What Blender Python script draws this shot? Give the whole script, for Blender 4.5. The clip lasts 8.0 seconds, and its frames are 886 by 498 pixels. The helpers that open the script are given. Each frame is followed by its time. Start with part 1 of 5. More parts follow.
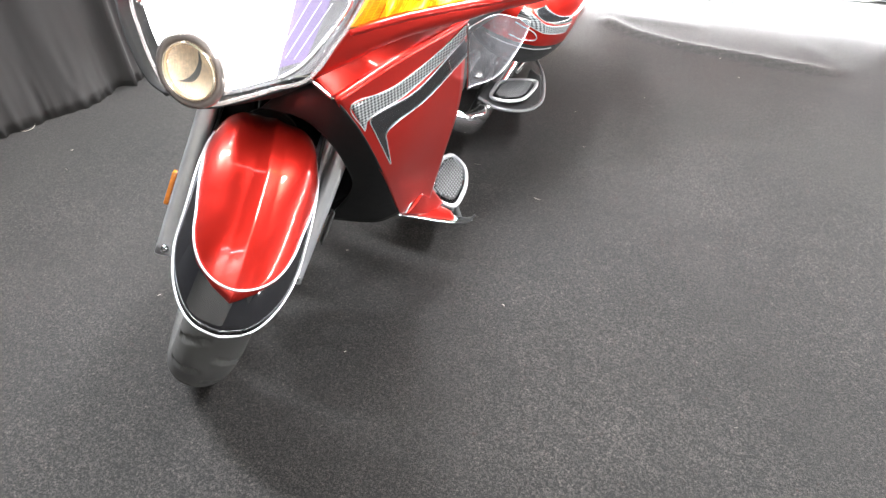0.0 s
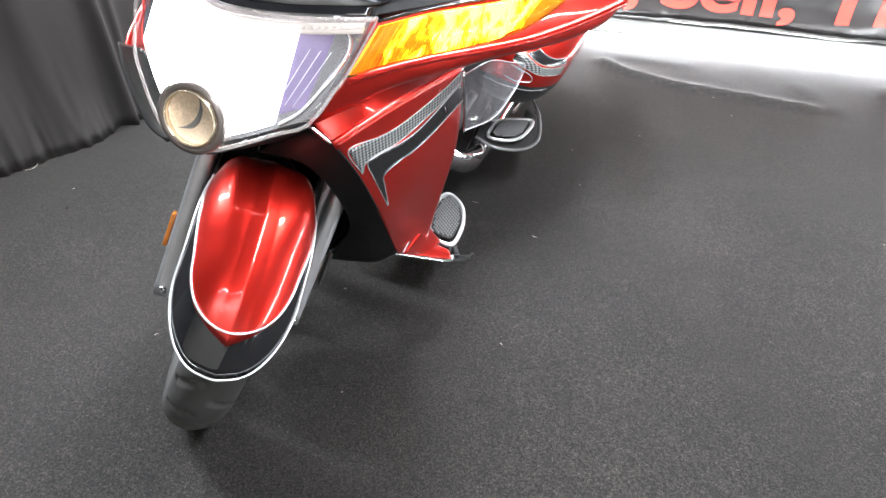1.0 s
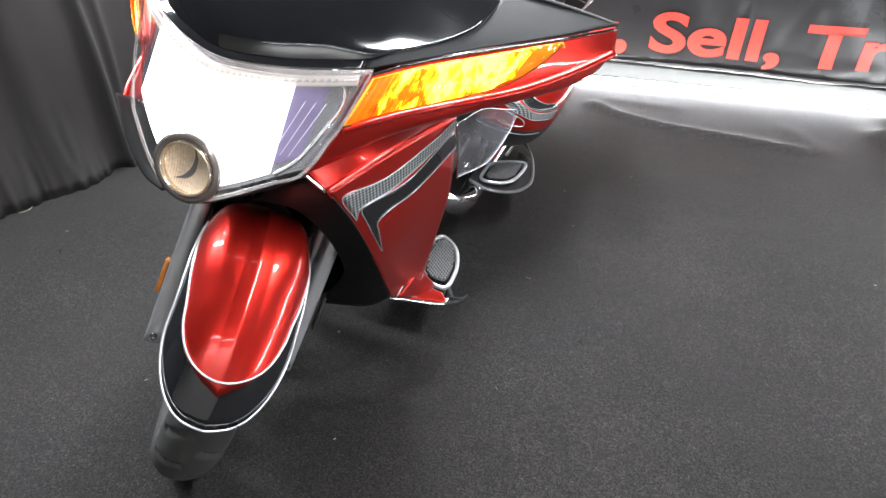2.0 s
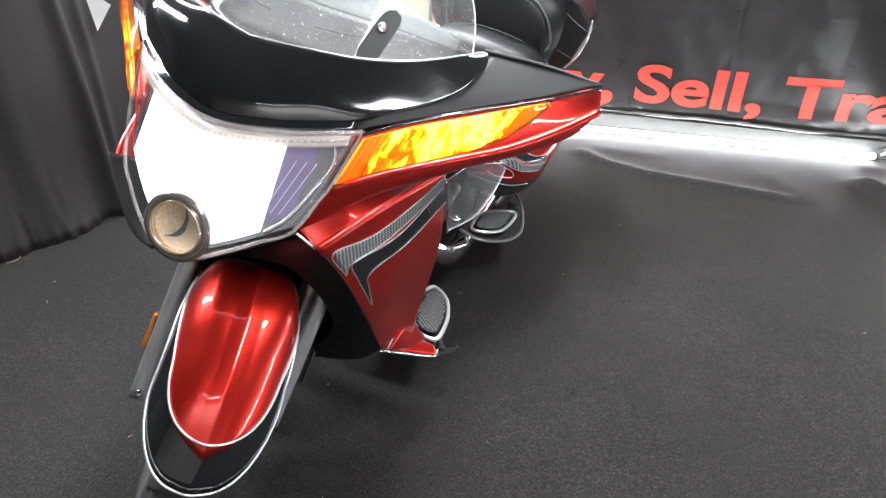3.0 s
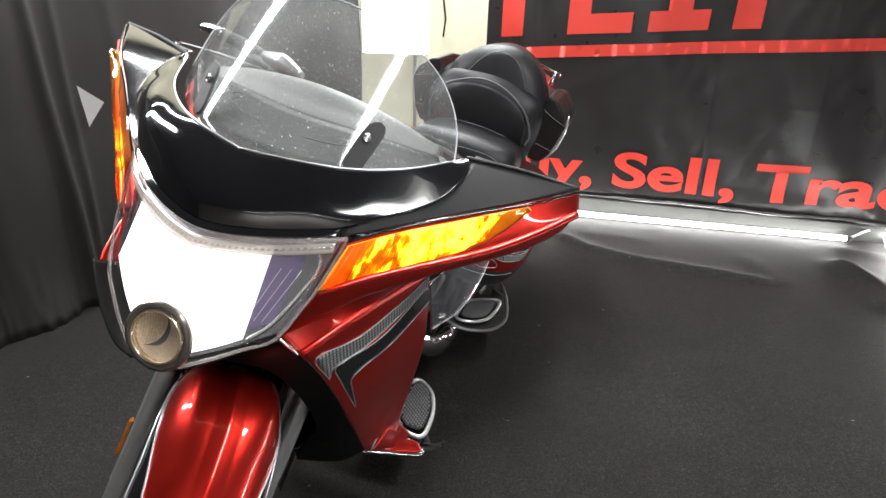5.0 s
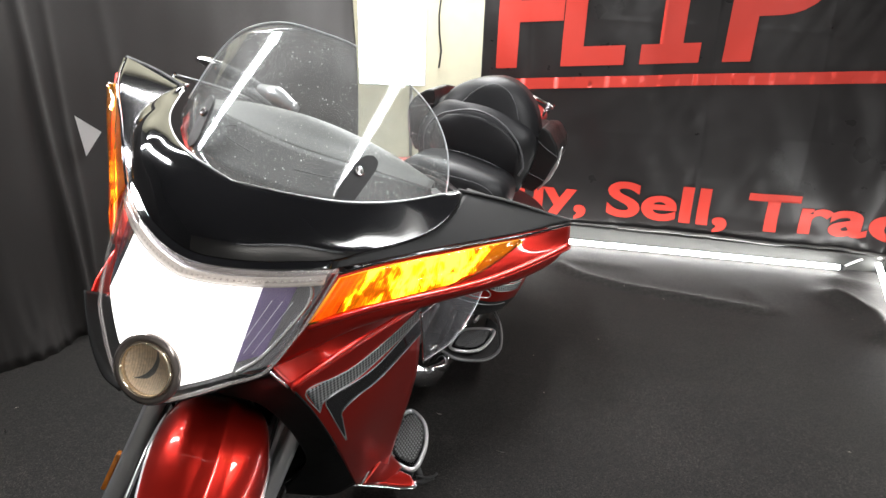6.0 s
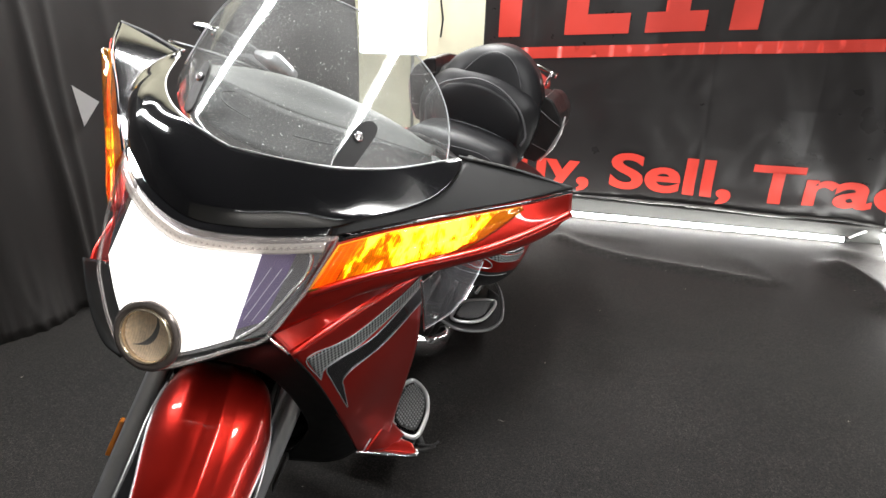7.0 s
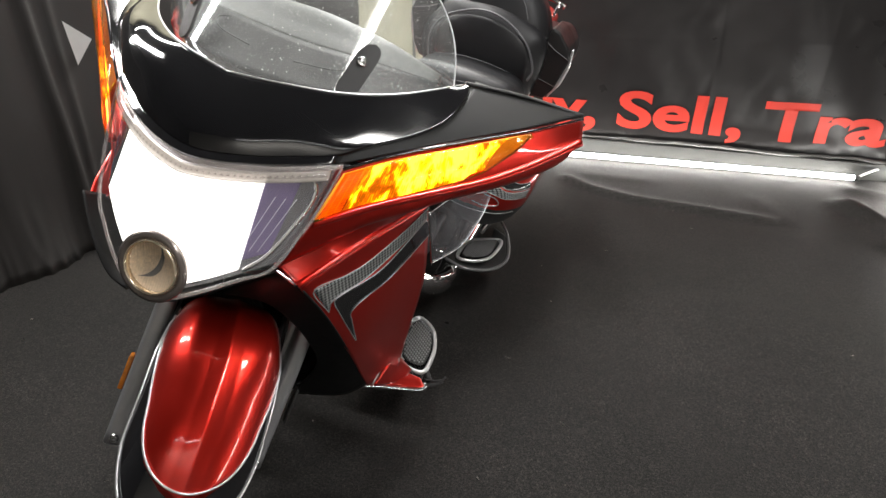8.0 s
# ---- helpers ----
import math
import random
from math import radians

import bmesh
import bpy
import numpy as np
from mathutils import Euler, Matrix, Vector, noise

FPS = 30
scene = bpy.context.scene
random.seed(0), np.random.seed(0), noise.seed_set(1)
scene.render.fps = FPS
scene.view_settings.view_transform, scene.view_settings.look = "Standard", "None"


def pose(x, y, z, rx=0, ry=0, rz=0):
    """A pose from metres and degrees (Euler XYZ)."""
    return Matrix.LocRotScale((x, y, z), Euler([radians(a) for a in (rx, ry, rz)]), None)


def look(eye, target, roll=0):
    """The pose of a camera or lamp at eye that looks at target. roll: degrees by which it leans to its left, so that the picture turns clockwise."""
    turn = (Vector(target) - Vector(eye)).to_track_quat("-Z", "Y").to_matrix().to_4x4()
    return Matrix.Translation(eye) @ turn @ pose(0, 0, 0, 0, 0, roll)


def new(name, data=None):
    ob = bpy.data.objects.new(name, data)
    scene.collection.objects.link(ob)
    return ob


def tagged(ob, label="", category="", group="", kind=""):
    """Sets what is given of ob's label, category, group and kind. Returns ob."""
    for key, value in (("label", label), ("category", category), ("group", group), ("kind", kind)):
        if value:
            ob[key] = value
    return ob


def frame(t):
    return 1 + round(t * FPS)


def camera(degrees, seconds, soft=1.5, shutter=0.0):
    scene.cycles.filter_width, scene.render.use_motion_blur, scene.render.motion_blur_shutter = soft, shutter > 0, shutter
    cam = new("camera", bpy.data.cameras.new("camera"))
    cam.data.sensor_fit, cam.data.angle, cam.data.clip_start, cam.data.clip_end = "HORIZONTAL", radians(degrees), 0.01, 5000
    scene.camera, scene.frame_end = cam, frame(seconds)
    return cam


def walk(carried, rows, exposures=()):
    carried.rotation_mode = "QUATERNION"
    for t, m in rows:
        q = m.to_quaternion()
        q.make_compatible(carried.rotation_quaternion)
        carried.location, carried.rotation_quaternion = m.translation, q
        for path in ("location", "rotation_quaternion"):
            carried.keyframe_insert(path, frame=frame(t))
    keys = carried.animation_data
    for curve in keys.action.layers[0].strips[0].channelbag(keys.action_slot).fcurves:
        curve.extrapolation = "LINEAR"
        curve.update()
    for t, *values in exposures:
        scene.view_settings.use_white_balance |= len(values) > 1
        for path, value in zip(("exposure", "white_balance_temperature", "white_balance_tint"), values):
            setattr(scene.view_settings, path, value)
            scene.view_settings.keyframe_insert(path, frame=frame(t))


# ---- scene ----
cam = camera(73.5, 8.0)
PATH = [
    (0, (0.629, -0.879, 1.182), (0.483, 0.614, -0.141), 1.3),
    (0.5, (0.631, -0.876, 1.19), (0.48, 0.65, -0.095), 1.1),
    (1, (0.633, -0.872, 1.199), (0.48, 0.691, -0.04), 1.2),
    (1.5, (0.633, -0.868, 1.207), (0.482, 0.729, 0.013), 1.2),
    (3, (0.636, -0.852, 1.238), (0.509, 0.863, 0.219), 1.6),
    (3.5, (0.636, -0.849, 1.251), (0.518, 0.899, 0.288), 1.4),
    (4, (0.639, -0.846, 1.262), (0.527, 0.935, 0.36), 1.3),
    (4.5, (0.637, -0.842, 1.271), (0.536, 0.968, 0.427), 1.5),
    (5, (0.636, -0.837, 1.285), (0.544, 0.997, 0.494), 1.7),
    (6.3, (0.65, -0.837, 1.296), (0.565, 1.04, 0.593), 1.9),
    (6.5, (0.652, -0.837, 1.293), (0.568, 1.023, 0.562), 1.9),
    (7, (0.649, -0.833, 1.281), (0.56, 1.003, 0.493), 1.8),
    (7.5, (0.645, -0.831, 1.265), (0.56, 0.975, 0.41), 1.9),
    (8, (0.642, -0.828, 1.243), (0.55, 0.932, 0.297), 1.2),
]
walk(cam, [(t, look(eye, target, roll)) for t, eye, target, roll in PATH],
     [(0, 2.04, 6170), (0.5, 1.80, 6100), (1, 1.49, 6050), (1.5, 1.20, 6020), (3, 0.76, 6060), (3.5, 0.54, 6120), (4.5, 0.08, 6280), (6.5, -0.05, 6400), (7, -0.02, 6450), (8, -0.13, 6600)])

# ---- light ----
KEY_W, WEST_W, BACK_W, WALL_W, SOUTH_W = 56, 125, 60, 100, 175

def node_tree(name):
    m = bpy.data.materials.new(name)
    m.use_nodes = True
    nt = m.node_tree
    return m, nt, nt.nodes["Principled BSDF"]


def paint(name, color, rough=0.5, metal=0.0, coat=0.0, vary=0.08, scale=30.0, bump=0.0, bump_scale=200.0, flake=0.0, trans=0.0, ior=1.45, emit=None, power=0.0, stain=3.0):
    """A principled surface whose colour varies at two scales, with fine relief."""
    m, nt, b = node_tree(name)
    n, l = nt.nodes, nt.links
    b.inputs["Roughness"].default_value = rough
    b.inputs["Metallic"].default_value = metal
    b.inputs["Coat Weight"].default_value = coat
    b.inputs["Coat Roughness"].default_value = 0.03
    b.inputs["Transmission Weight"].default_value = trans
    b.inputs["IOR"].default_value = ior
    b.inputs["Base Color"].default_value = (*color, 1)
    co = n.new("ShaderNodeTexCoord")
    if vary:
        a = n.new("ShaderNodeTexNoise"); a.inputs["Scale"].default_value = scale; a.inputs["Detail"].default_value = 6
        c = n.new("ShaderNodeTexNoise"); c.inputs["Scale"].default_value = stain; c.inputs["Detail"].default_value = 3
        mix = n.new("ShaderNodeMath"); mix.operation = "ADD"
        l.new(co.outputs["Object"], a.inputs["Vector"]); l.new(co.outputs["Object"], c.inputs["Vector"])
        l.new(a.outputs["Fac"], mix.inputs[0]); l.new(c.outputs["Fac"], mix.inputs[1])
        r = n.new("ShaderNodeMapRange")
        r.inputs["From Min"].default_value, r.inputs["From Max"].default_value = 0.6, 1.4
        r.inputs["To Min"].default_value, r.inputs["To Max"].default_value = 1 - vary, 1 + vary
        l.new(mix.outputs[0], r.inputs["Value"])
        h = n.new("ShaderNodeVectorMath"); h.operation = "SCALE"
        h.inputs[0].default_value = color
        l.new(r.outputs["Result"], h.inputs["Scale"])
        l.new(h.outputs["Vector"], b.inputs["Base Color"])
        q = n.new("ShaderNodeMapRange")
        q.inputs["From Min"].default_value, q.inputs["From Max"].default_value = 0.6, 1.4
        q.inputs["To Min"].default_value, q.inputs["To Max"].default_value = rough * 0.85, min(1, rough * 1.15)
        l.new(mix.outputs[0], q.inputs["Value"]); l.new(q.outputs["Result"], b.inputs["Roughness"])
    if bump or flake:
        t = n.new("ShaderNodeTexNoise"); t.inputs["Scale"].default_value = bump_scale; t.inputs["Detail"].default_value = 8
        l.new(co.outputs["Object"], t.inputs["Vector"])
        u = n.new("ShaderNodeBump"); u.inputs["Strength"].default_value = bump or flake; u.inputs["Distance"].default_value = 0.002
        l.new(t.outputs["Fac"], u.inputs["Height"]); l.new(u.outputs["Normal"], b.inputs["Normal"])
    if emit:
        b.inputs["Emission Color"].default_value = (*emit, 1)
        b.inputs["Emission Strength"].default_value = power
    return m


def film(name, tint, haze, milk, rough=0.05, dust=0.0, emit=None, power=0.0):
    """Thin clear plastic: lets light through with a tint, carries a little haze and dust, and mirrors at grazing angles."""
    m, nt, b = node_tree(name)
    n, l = nt.nodes, nt.links
    tr = n.new("ShaderNodeBsdfTransparent"); tr.inputs["Color"].default_value = (*tint, 1)
    b.inputs["Base Color"].default_value = (*milk, 1); b.inputs["Roughness"].default_value = 0.5
    if emit:
        b.inputs["Emission Color"].default_value = (*emit, 1); b.inputs["Emission Strength"].default_value = power
    mix = n.new("ShaderNodeMixShader"); mix.inputs[0].default_value = haze
    l.new(tr.outputs[0], mix.inputs[1]); l.new(b.outputs[0], mix.inputs[2])
    if dust:
        co = n.new("ShaderNodeTexCoord")
        sp = n.new("ShaderNodeTexNoise"); sp.inputs["Scale"].default_value = 260; sp.inputs["Detail"].default_value = 2
        so = n.new("ShaderNodeTexNoise"); so.inputs["Scale"].default_value = 9; so.inputs["Detail"].default_value = 4
        l.new(co.outputs["Object"], sp.inputs["Vector"]); l.new(co.outputs["Object"], so.inputs["Vector"])
        r1 = n.new("ShaderNodeMapRange"); r1.inputs["From Min"].default_value, r1.inputs["From Max"].default_value = 0.68, 0.76
        r1.inputs["To Min"].default_value, r1.inputs["To Max"].default_value = 0, dust
        r2 = n.new("ShaderNodeMapRange"); r2.inputs["From Min"].default_value, r2.inputs["From Max"].default_value = 0.35, 0.7
        r2.inputs["To Min"].default_value, r2.inputs["To Max"].default_value = haze * 0.5, haze * 1.6
        l.new(sp.outputs["Fac"], r1.inputs["Value"]); l.new(so.outputs["Fac"], r2.inputs["Value"])
        ad = n.new("ShaderNodeMath"); ad.operation = "ADD"; ad.use_clamp = True
        l.new(r1.outputs[0], ad.inputs[0]); l.new(r2.outputs[0], ad.inputs[1]); l.new(ad.outputs[0], mix.inputs[0])
    gl = n.new("ShaderNodeBsdfGlossy"); gl.inputs["Roughness"].default_value = rough
    lw = n.new("ShaderNodeLayerWeight"); lw.inputs["Blend"].default_value = 0.5
    pw = n.new("ShaderNodeMath"); pw.operation = "POWER"; pw.inputs[1].default_value = 5
    l.new(lw.outputs["Facing"], pw.inputs[0])
    fr = n.new("ShaderNodeMath"); fr.operation = "MULTIPLY_ADD"; fr.inputs[1].default_value, fr.inputs[2].default_value = 0.9, 0.035
    l.new(pw.outputs[0], fr.inputs[0])
    top = n.new("ShaderNodeMixShader")
    l.new(fr.outputs[0], top.inputs[0]); l.new(mix.outputs[0], top.inputs[1]); l.new(gl.outputs[0], top.inputs[2])
    l.new(top.outputs[0], n["Material Output"].inputs["Surface"])
    return m


def glow(name, color, lo, hi):
    """Lit facets, each as bright as it happens to catch the bulb."""
    m, nt, b = node_tree(name)
    n, l = nt.nodes, nt.links
    g = n.new("ShaderNodeNewGeometry")
    r = n.new("ShaderNodeMapRange"); r.inputs["To Min"].default_value, r.inputs["To Max"].default_value = lo, hi
    l.new(g.outputs["Random Per Island"], r.inputs["Value"]); l.new(r.outputs[0], b.inputs["Emission Strength"])
    b.inputs["Emission Color"].default_value = (*color, 1); b.inputs["Base Color"].default_value = (*color, 1)
    return m


def signal_glow(name, ramp, gain, ribs):
    """A lit reflector behind amber plastic: streaks and patches where the bulb shows, under fine upright ribs."""
    m, nt, b = node_tree(name)
    n, l = nt.nodes, nt.links
    uv = n.new("ShaderNodeUVMap")
    uv.uv_map = "lay"

    def field(su, sv, scale, detail, distort):
        mp, t = n.new("ShaderNodeMapping"), n.new("ShaderNodeTexNoise")
        mp.inputs["Scale"].default_value = (su, sv, 1)
        t.inputs["Scale"].default_value, t.inputs["Detail"].default_value, t.inputs["Distortion"].default_value = scale, detail, distort
        l.new(uv.outputs[0], mp.inputs["Vector"])
        l.new(mp.outputs[0], t.inputs["Vector"])
        return t.outputs["Fac"]

    add = n.new("ShaderNodeMath")
    add.operation = "MULTIPLY_ADD"
    add.inputs[1].default_value = 0.45
    l.new(field(34, 3.2, 1.0, 2, 1.5), add.inputs[0])
    l.new(field(9, 1.1, 1.0, 1, 0.8), add.inputs[2])
    wave = n.new("ShaderNodeTexWave")
    wave.inputs["Scale"].default_value = ribs
    wave.inputs["Distortion"].default_value = 0.6
    l.new(uv.outputs[0], wave.inputs["Vector"])
    sep, hot, warm = n.new("ShaderNodeSeparateXYZ"), n.new("ShaderNodeValToRGB"), n.new("ShaderNodeMath")
    l.new(uv.outputs[0], sep.inputs[0])
    l.new(sep.outputs["X"], hot.inputs[0])
    els = hot.color_ramp.elements
    els[0].position, els[1].position = 0.18, 0.88
    els.new(0.44), els.new(0.66)
    for e, v in zip(els, (0, 1, 1, 0)):
        e.color = (v, v, v, 1)
    warm.operation = "MULTIPLY_ADD"
    warm.inputs[1].default_value = 0.06
    l.new(hot.outputs[0], warm.inputs[0])
    l.new(add.outputs[0], warm.inputs[2])
    rib = n.new("ShaderNodeMath")
    rib.operation = "MULTIPLY_ADD"
    rib.inputs[1].default_value = 0.09
    l.new(wave.outputs["Fac"], rib.inputs[0])
    l.new(warm.outputs[0], rib.inputs[2])
    cr, st = n.new("ShaderNodeValToRGB"), n.new("ShaderNodeMapRange")
    els = cr.color_ramp.elements
    while len(els) < len(ramp):
        els.new(0.5)
    for e, (pos, col) in zip(els, ramp):
        e.position, e.color = pos, (*col, 1)
    for key, val in (("From Min", ramp[0][0]), ("From Max", ramp[-1][0]), ("To Min", gain[0]), ("To Max", gain[1])):
        st.inputs[key].default_value = val
    st.interpolation_type = "SMOOTHERSTEP"
    l.new(rib.outputs[0], cr.inputs[0])
    l.new(rib.outputs[0], st.inputs["Value"])
    l.new(cr.outputs[0], b.inputs["Emission Color"])
    l.new(st.outputs[0], b.inputs["Emission Strength"])
    b.inputs["Base Color"].default_value = (0.5, 0.2, 0.02, 1)
    b.inputs["Roughness"].default_value = 0.3
    return m


def woven(name, a, b_, scale, rough):
    """A two-tone weave print."""
    m, nt, b = node_tree(name)
    n, l = nt.nodes, nt.links
    co = n.new("ShaderNodeTexCoord"); mp = n.new("ShaderNodeMapping"); mp.inputs["Rotation"].default_value = (0.55, 0, 0); mp.inputs["Scale"].default_value = (0, 1, 1); mp.inputs["Location"].default_value = (0.001, 0, 0)
    ck = n.new("ShaderNodeTexChecker"); ck.inputs["Scale"].default_value = scale
    ck.inputs["Color1"].default_value, ck.inputs["Color2"].default_value = (*a, 1), (*b_, 1)
    l.new(co.outputs["Object"], mp.inputs["Vector"]); l.new(mp.outputs[0], ck.inputs["Vector"]); l.new(ck.outputs["Color"], b.inputs["Base Color"])
    b.inputs["Roughness"].default_value, b.inputs["Coat Weight"].default_value = rough, 0.8
    return m


def carpet(name):
    """Short black pile: clumped grain, pale fibre tips, dusty worn patches and a few faint streaks."""
    m, nt, b = node_tree(name)
    n, l = nt.nodes, nt.links
    co = n.new("ShaderNodeTexCoord")

    def noise_tex(scale, detail, rough=0.5, stretch=None):
        t = n.new("ShaderNodeTexNoise")
        t.inputs["Scale"].default_value, t.inputs["Detail"].default_value, t.inputs["Roughness"].default_value = scale, detail, rough
        src = co.outputs["Object"]
        if stretch:
            mp = n.new("ShaderNodeMapping")
            mp.inputs["Rotation"].default_value, mp.inputs["Scale"].default_value = (0, 0, stretch[0]), (stretch[1], 1, 1)
            l.new(src, mp.inputs["Vector"])
            src = mp.outputs[0]
        l.new(src, t.inputs["Vector"])
        return t.outputs["Fac"]

    def spread(v, a, z, lo, hi):
        r = n.new("ShaderNodeMapRange")
        r.inputs["From Min"].default_value, r.inputs["From Max"].default_value = a, z
        r.inputs["To Min"].default_value, r.inputs["To Max"].default_value = lo, hi
        l.new(v, r.inputs["Value"])
        return r.outputs[0]

    def math_node(op, x, y):
        k = n.new("ShaderNodeMath")
        k.operation = op
        l.new(x, k.inputs[0])
        l.new(y, k.inputs[1])
        return k.outputs[0]

    tips = noise_tex(400, 3, 0.65)
    clump = noise_tex(150, 4, 0.7)
    grain = math_node("MULTIPLY", spread(tips, 0.40, 0.70, 0.02, 2.55), spread(clump, 0.38, 0.64, 0.2, 1.8))
    worn = math_node("MULTIPLY", spread(noise_tex(1.7, 5, 0.6), 0.3, 0.7, 0.78, 1.3), spread(noise_tex(9, 5, 0.65), 0.3, 0.72, 0.85, 1.22))
    streak = spread(noise_tex(5, 3, 0.5, (0.5, 0.12)), 0.62, 0.74, 1.0, 1.35)
    mottle = spread(noise_tex(48, 5, 0.72), 0.34, 0.66, 0.68, 1.36)
    value = math_node("MULTIPLY", math_node("MULTIPLY", grain, math_node("MULTIPLY", worn, mottle)), streak)
    sc = n.new("ShaderNodeVectorMath")
    sc.operation = "SCALE"
    sc.inputs[0].default_value = (0.0113, 0.0099, 0.0088)
    l.new(value, sc.inputs["Scale"])
    l.new(sc.outputs["Vector"], b.inputs["Base Color"])
    u = n.new("ShaderNodeBump")
    u.inputs["Strength"].default_value, u.inputs["Distance"].default_value = 0.5, 0.0015
    l.new(math_node("ADD", tips, clump), u.inputs["Height"])
    l.new(u.outputs[0], b.inputs["Normal"])
    b.inputs["Roughness"].default_value = 0.8
    b.inputs["Specular IOR Level"].default_value = 0.25
    b.inputs["Sheen Weight"].default_value, b.inputs["Sheen Roughness"].default_value = 0.04, 0.5
    return m


world = bpy.data.worlds.new("studio")
scene.world = world
world.use_nodes = True
world.node_tree.nodes["Background"].inputs["Color"].default_value = (0.8, 0.85, 0.9, 1)
world.node_tree.nodes["Background"].inputs["Strength"].default_value = 0.02


def area_lamp(name, eye, target, w, h, power, color=(1, 0.99, 0.985)):
    d = bpy.data.lights.new(name, "AREA")
    d.shape, d.size, d.size_y, d.energy, d.color = "RECTANGLE", w, h, power, color
    ob = new(name, d)
    ob.matrix_world = look(eye, target)
    return ob


# ---- materials ----
M_CARPET = carpet("black carpet")
M_CLOTH = paint("black backdrop cloth", (0.022, 0.020, 0.019), 0.7, vary=0.2, scale=60, stain=1.5, bump=0.15, bump_scale=300)
M_BANNER = paint("black vinyl banner", (0.018, 0.0165, 0.0165), 0.3, vary=0.15, scale=8, stain=2, bump=0.1, bump_scale=30)
M_HEM = paint("glossy vinyl hem paled for glare", (0.06, 0.058, 0.056), 0.16, coat=0.6, vary=0.15, scale=8, bump=0.15, bump_scale=40)
M_LETTER = paint("red printed letters", (0.50, 0.040, 0.026), 0.42, vary=0.06, scale=8)
M_WALL = paint("cream wall paint", (0.66, 0.63, 0.47), 0.8, vary=0.06, scale=14, bump=0.1, bump_scale=120)
M_RED = paint("dark red metallic paint", (0.60, 0.022, 0.013), 0.325, metal=0.88, coat=1.0, vary=0.12, scale=1600, stain=1.2)
M_BLACK = paint("gloss black paint", (0.008, 0.008, 0.009), 0.08, coat=1.0, vary=0.2, scale=20)
M_SHOW = paint("grey wall paint", (0.32, 0.31, 0.285), 0.8, vary=0.1, scale=12, bump=0.1, bump_scale=120)
M_DARK = paint("dark grey wall paint", (0.05, 0.05, 0.05), 0.8, vary=0.12, scale=12, bump=0.1, bump_scale=120)
M_PLASTIC = paint("matt black plastic", (0.02, 0.02, 0.02), 0.55, vary=0.15, scale=40, bump=0.25, bump_scale=900)
M_CHROME = paint("chrome", (0.85, 0.85, 0.86), 0.08, metal=1.0, vary=0.05, scale=40)
M_ALU = paint("satin aluminium", (0.42, 0.42, 0.43), 0.34, metal=0.7, vary=0.06, scale=50)
M_TYRE = paint("tyre rubber", (0.05, 0.049, 0.047), 0.55, vary=0.2, scale=60, bump=0.15, bump_scale=400)
M_GLASS = film("clear windshield", (0.93, 0.95, 0.95), 0.075, (0.8, 0.8, 0.78), 0.07, dust=0.7)
M_LEATHER = paint("black vinyl seat", (0.011, 0.011, 0.012), 0.42, vary=0.15, scale=30, bump=0.25, bump_scale=260)
M_AMBER = film("amber lens", (1.0, 0.80, 0.2), 0.06, (0.95, 0.34, 0.015), 0.06)
M_HEAD = paint("lit headlight", (1, 1, 1), 0.3, vary=0, emit=(1, 0.97, 0.92), power=2.8)
nt_ = M_HEAD.node_tree
sep_, ramp_ = nt_.nodes.new("ShaderNodeSeparateXYZ"), nt_.nodes.new("ShaderNodeMapRange")
ramp_.interpolation_type = "SMOOTHSTEP"
for key_, val_ in (("From Min", 0.085), ("From Max", 0.128), ("To Min", 2.8), ("To Max", 1.0)):
    ramp_.inputs[key_].default_value = val_
nt_.links.new(nt_.nodes["Texture Coordinate"].outputs["Object"], sep_.inputs[0])
nt_.links.new(sep_.outputs["X"], ramp_.inputs["Value"])
nt_.links.new(ramp_.outputs[0], nt_.nodes["Principled BSDF"].inputs["Emission Strength"])
M_SILVER = paint("silver pinstripe", (0.6, 0.6, 0.6), 0.3, metal=0.7, vary=0.05)
M_STRIP = paint("lit floor tube", (1, 1, 1), 0.4, vary=0, emit=(1, 0.99, 0.95), power=52)
M_PANEL = paint("lit diffuser", (1, 1, 1), 0.4, vary=0, emit=(1, 1, 0.98), power=12)
M_WHITE = paint("white plastic", (0.75, 0.75, 0.74), 0.4, vary=0.05)
M_CONCRETE = paint("grey painted board", (0.33, 0.33, 0.30), 0.8, vary=0.15, scale=60, bump=0.2, bump_scale=200)
M_BOARD = paint("grey skirting paint", (0.035, 0.035, 0.033), 0.7, vary=0.25, scale=40, stain=6, bump=0.2, bump_scale=200)
M_LINT = paint("pale lint", (0.5, 0.46, 0.4), 0.9, vary=0.1)
M_REFLEX = paint("amber reflector", (0.42, 0.13, 0.012), 0.25, coat=0.5, vary=0.3, scale=60)
M_RIM = film("clear lens edge", (0.9, 0.87, 0.86), 0.25, (0.6, 0.56, 0.54), 0.25)
M_VIOLET = paint("violet reflector", (0.30, 0.24, 0.44), 0.2, metal=0.7, vary=0.25, scale=25)
M_FLUTED = paint("fluted lamp bowl", (0.80, 0.66, 0.49), 0.45, metal=0.6, vary=0.3, scale=200, bump=0.3, bump_scale=300)
M_BRONZE = paint("smoky ring", (0.22, 0.19, 0.175), 0.25, metal=0.7, vary=0.15)
M_GOLD = paint("warm bright ring", (0.9, 0.76, 0.58), 0.2, metal=0.9, vary=0.1)
M_BOWLGREY = paint("silvered lamp housing", (0.32, 0.32, 0.35), 0.2, metal=0.85, vary=0.15, scale=40)
M_BAND = film("ribbed clear band", (0.9, 0.88, 0.86), 0.45, (0.62, 0.57, 0.52), 0.2)
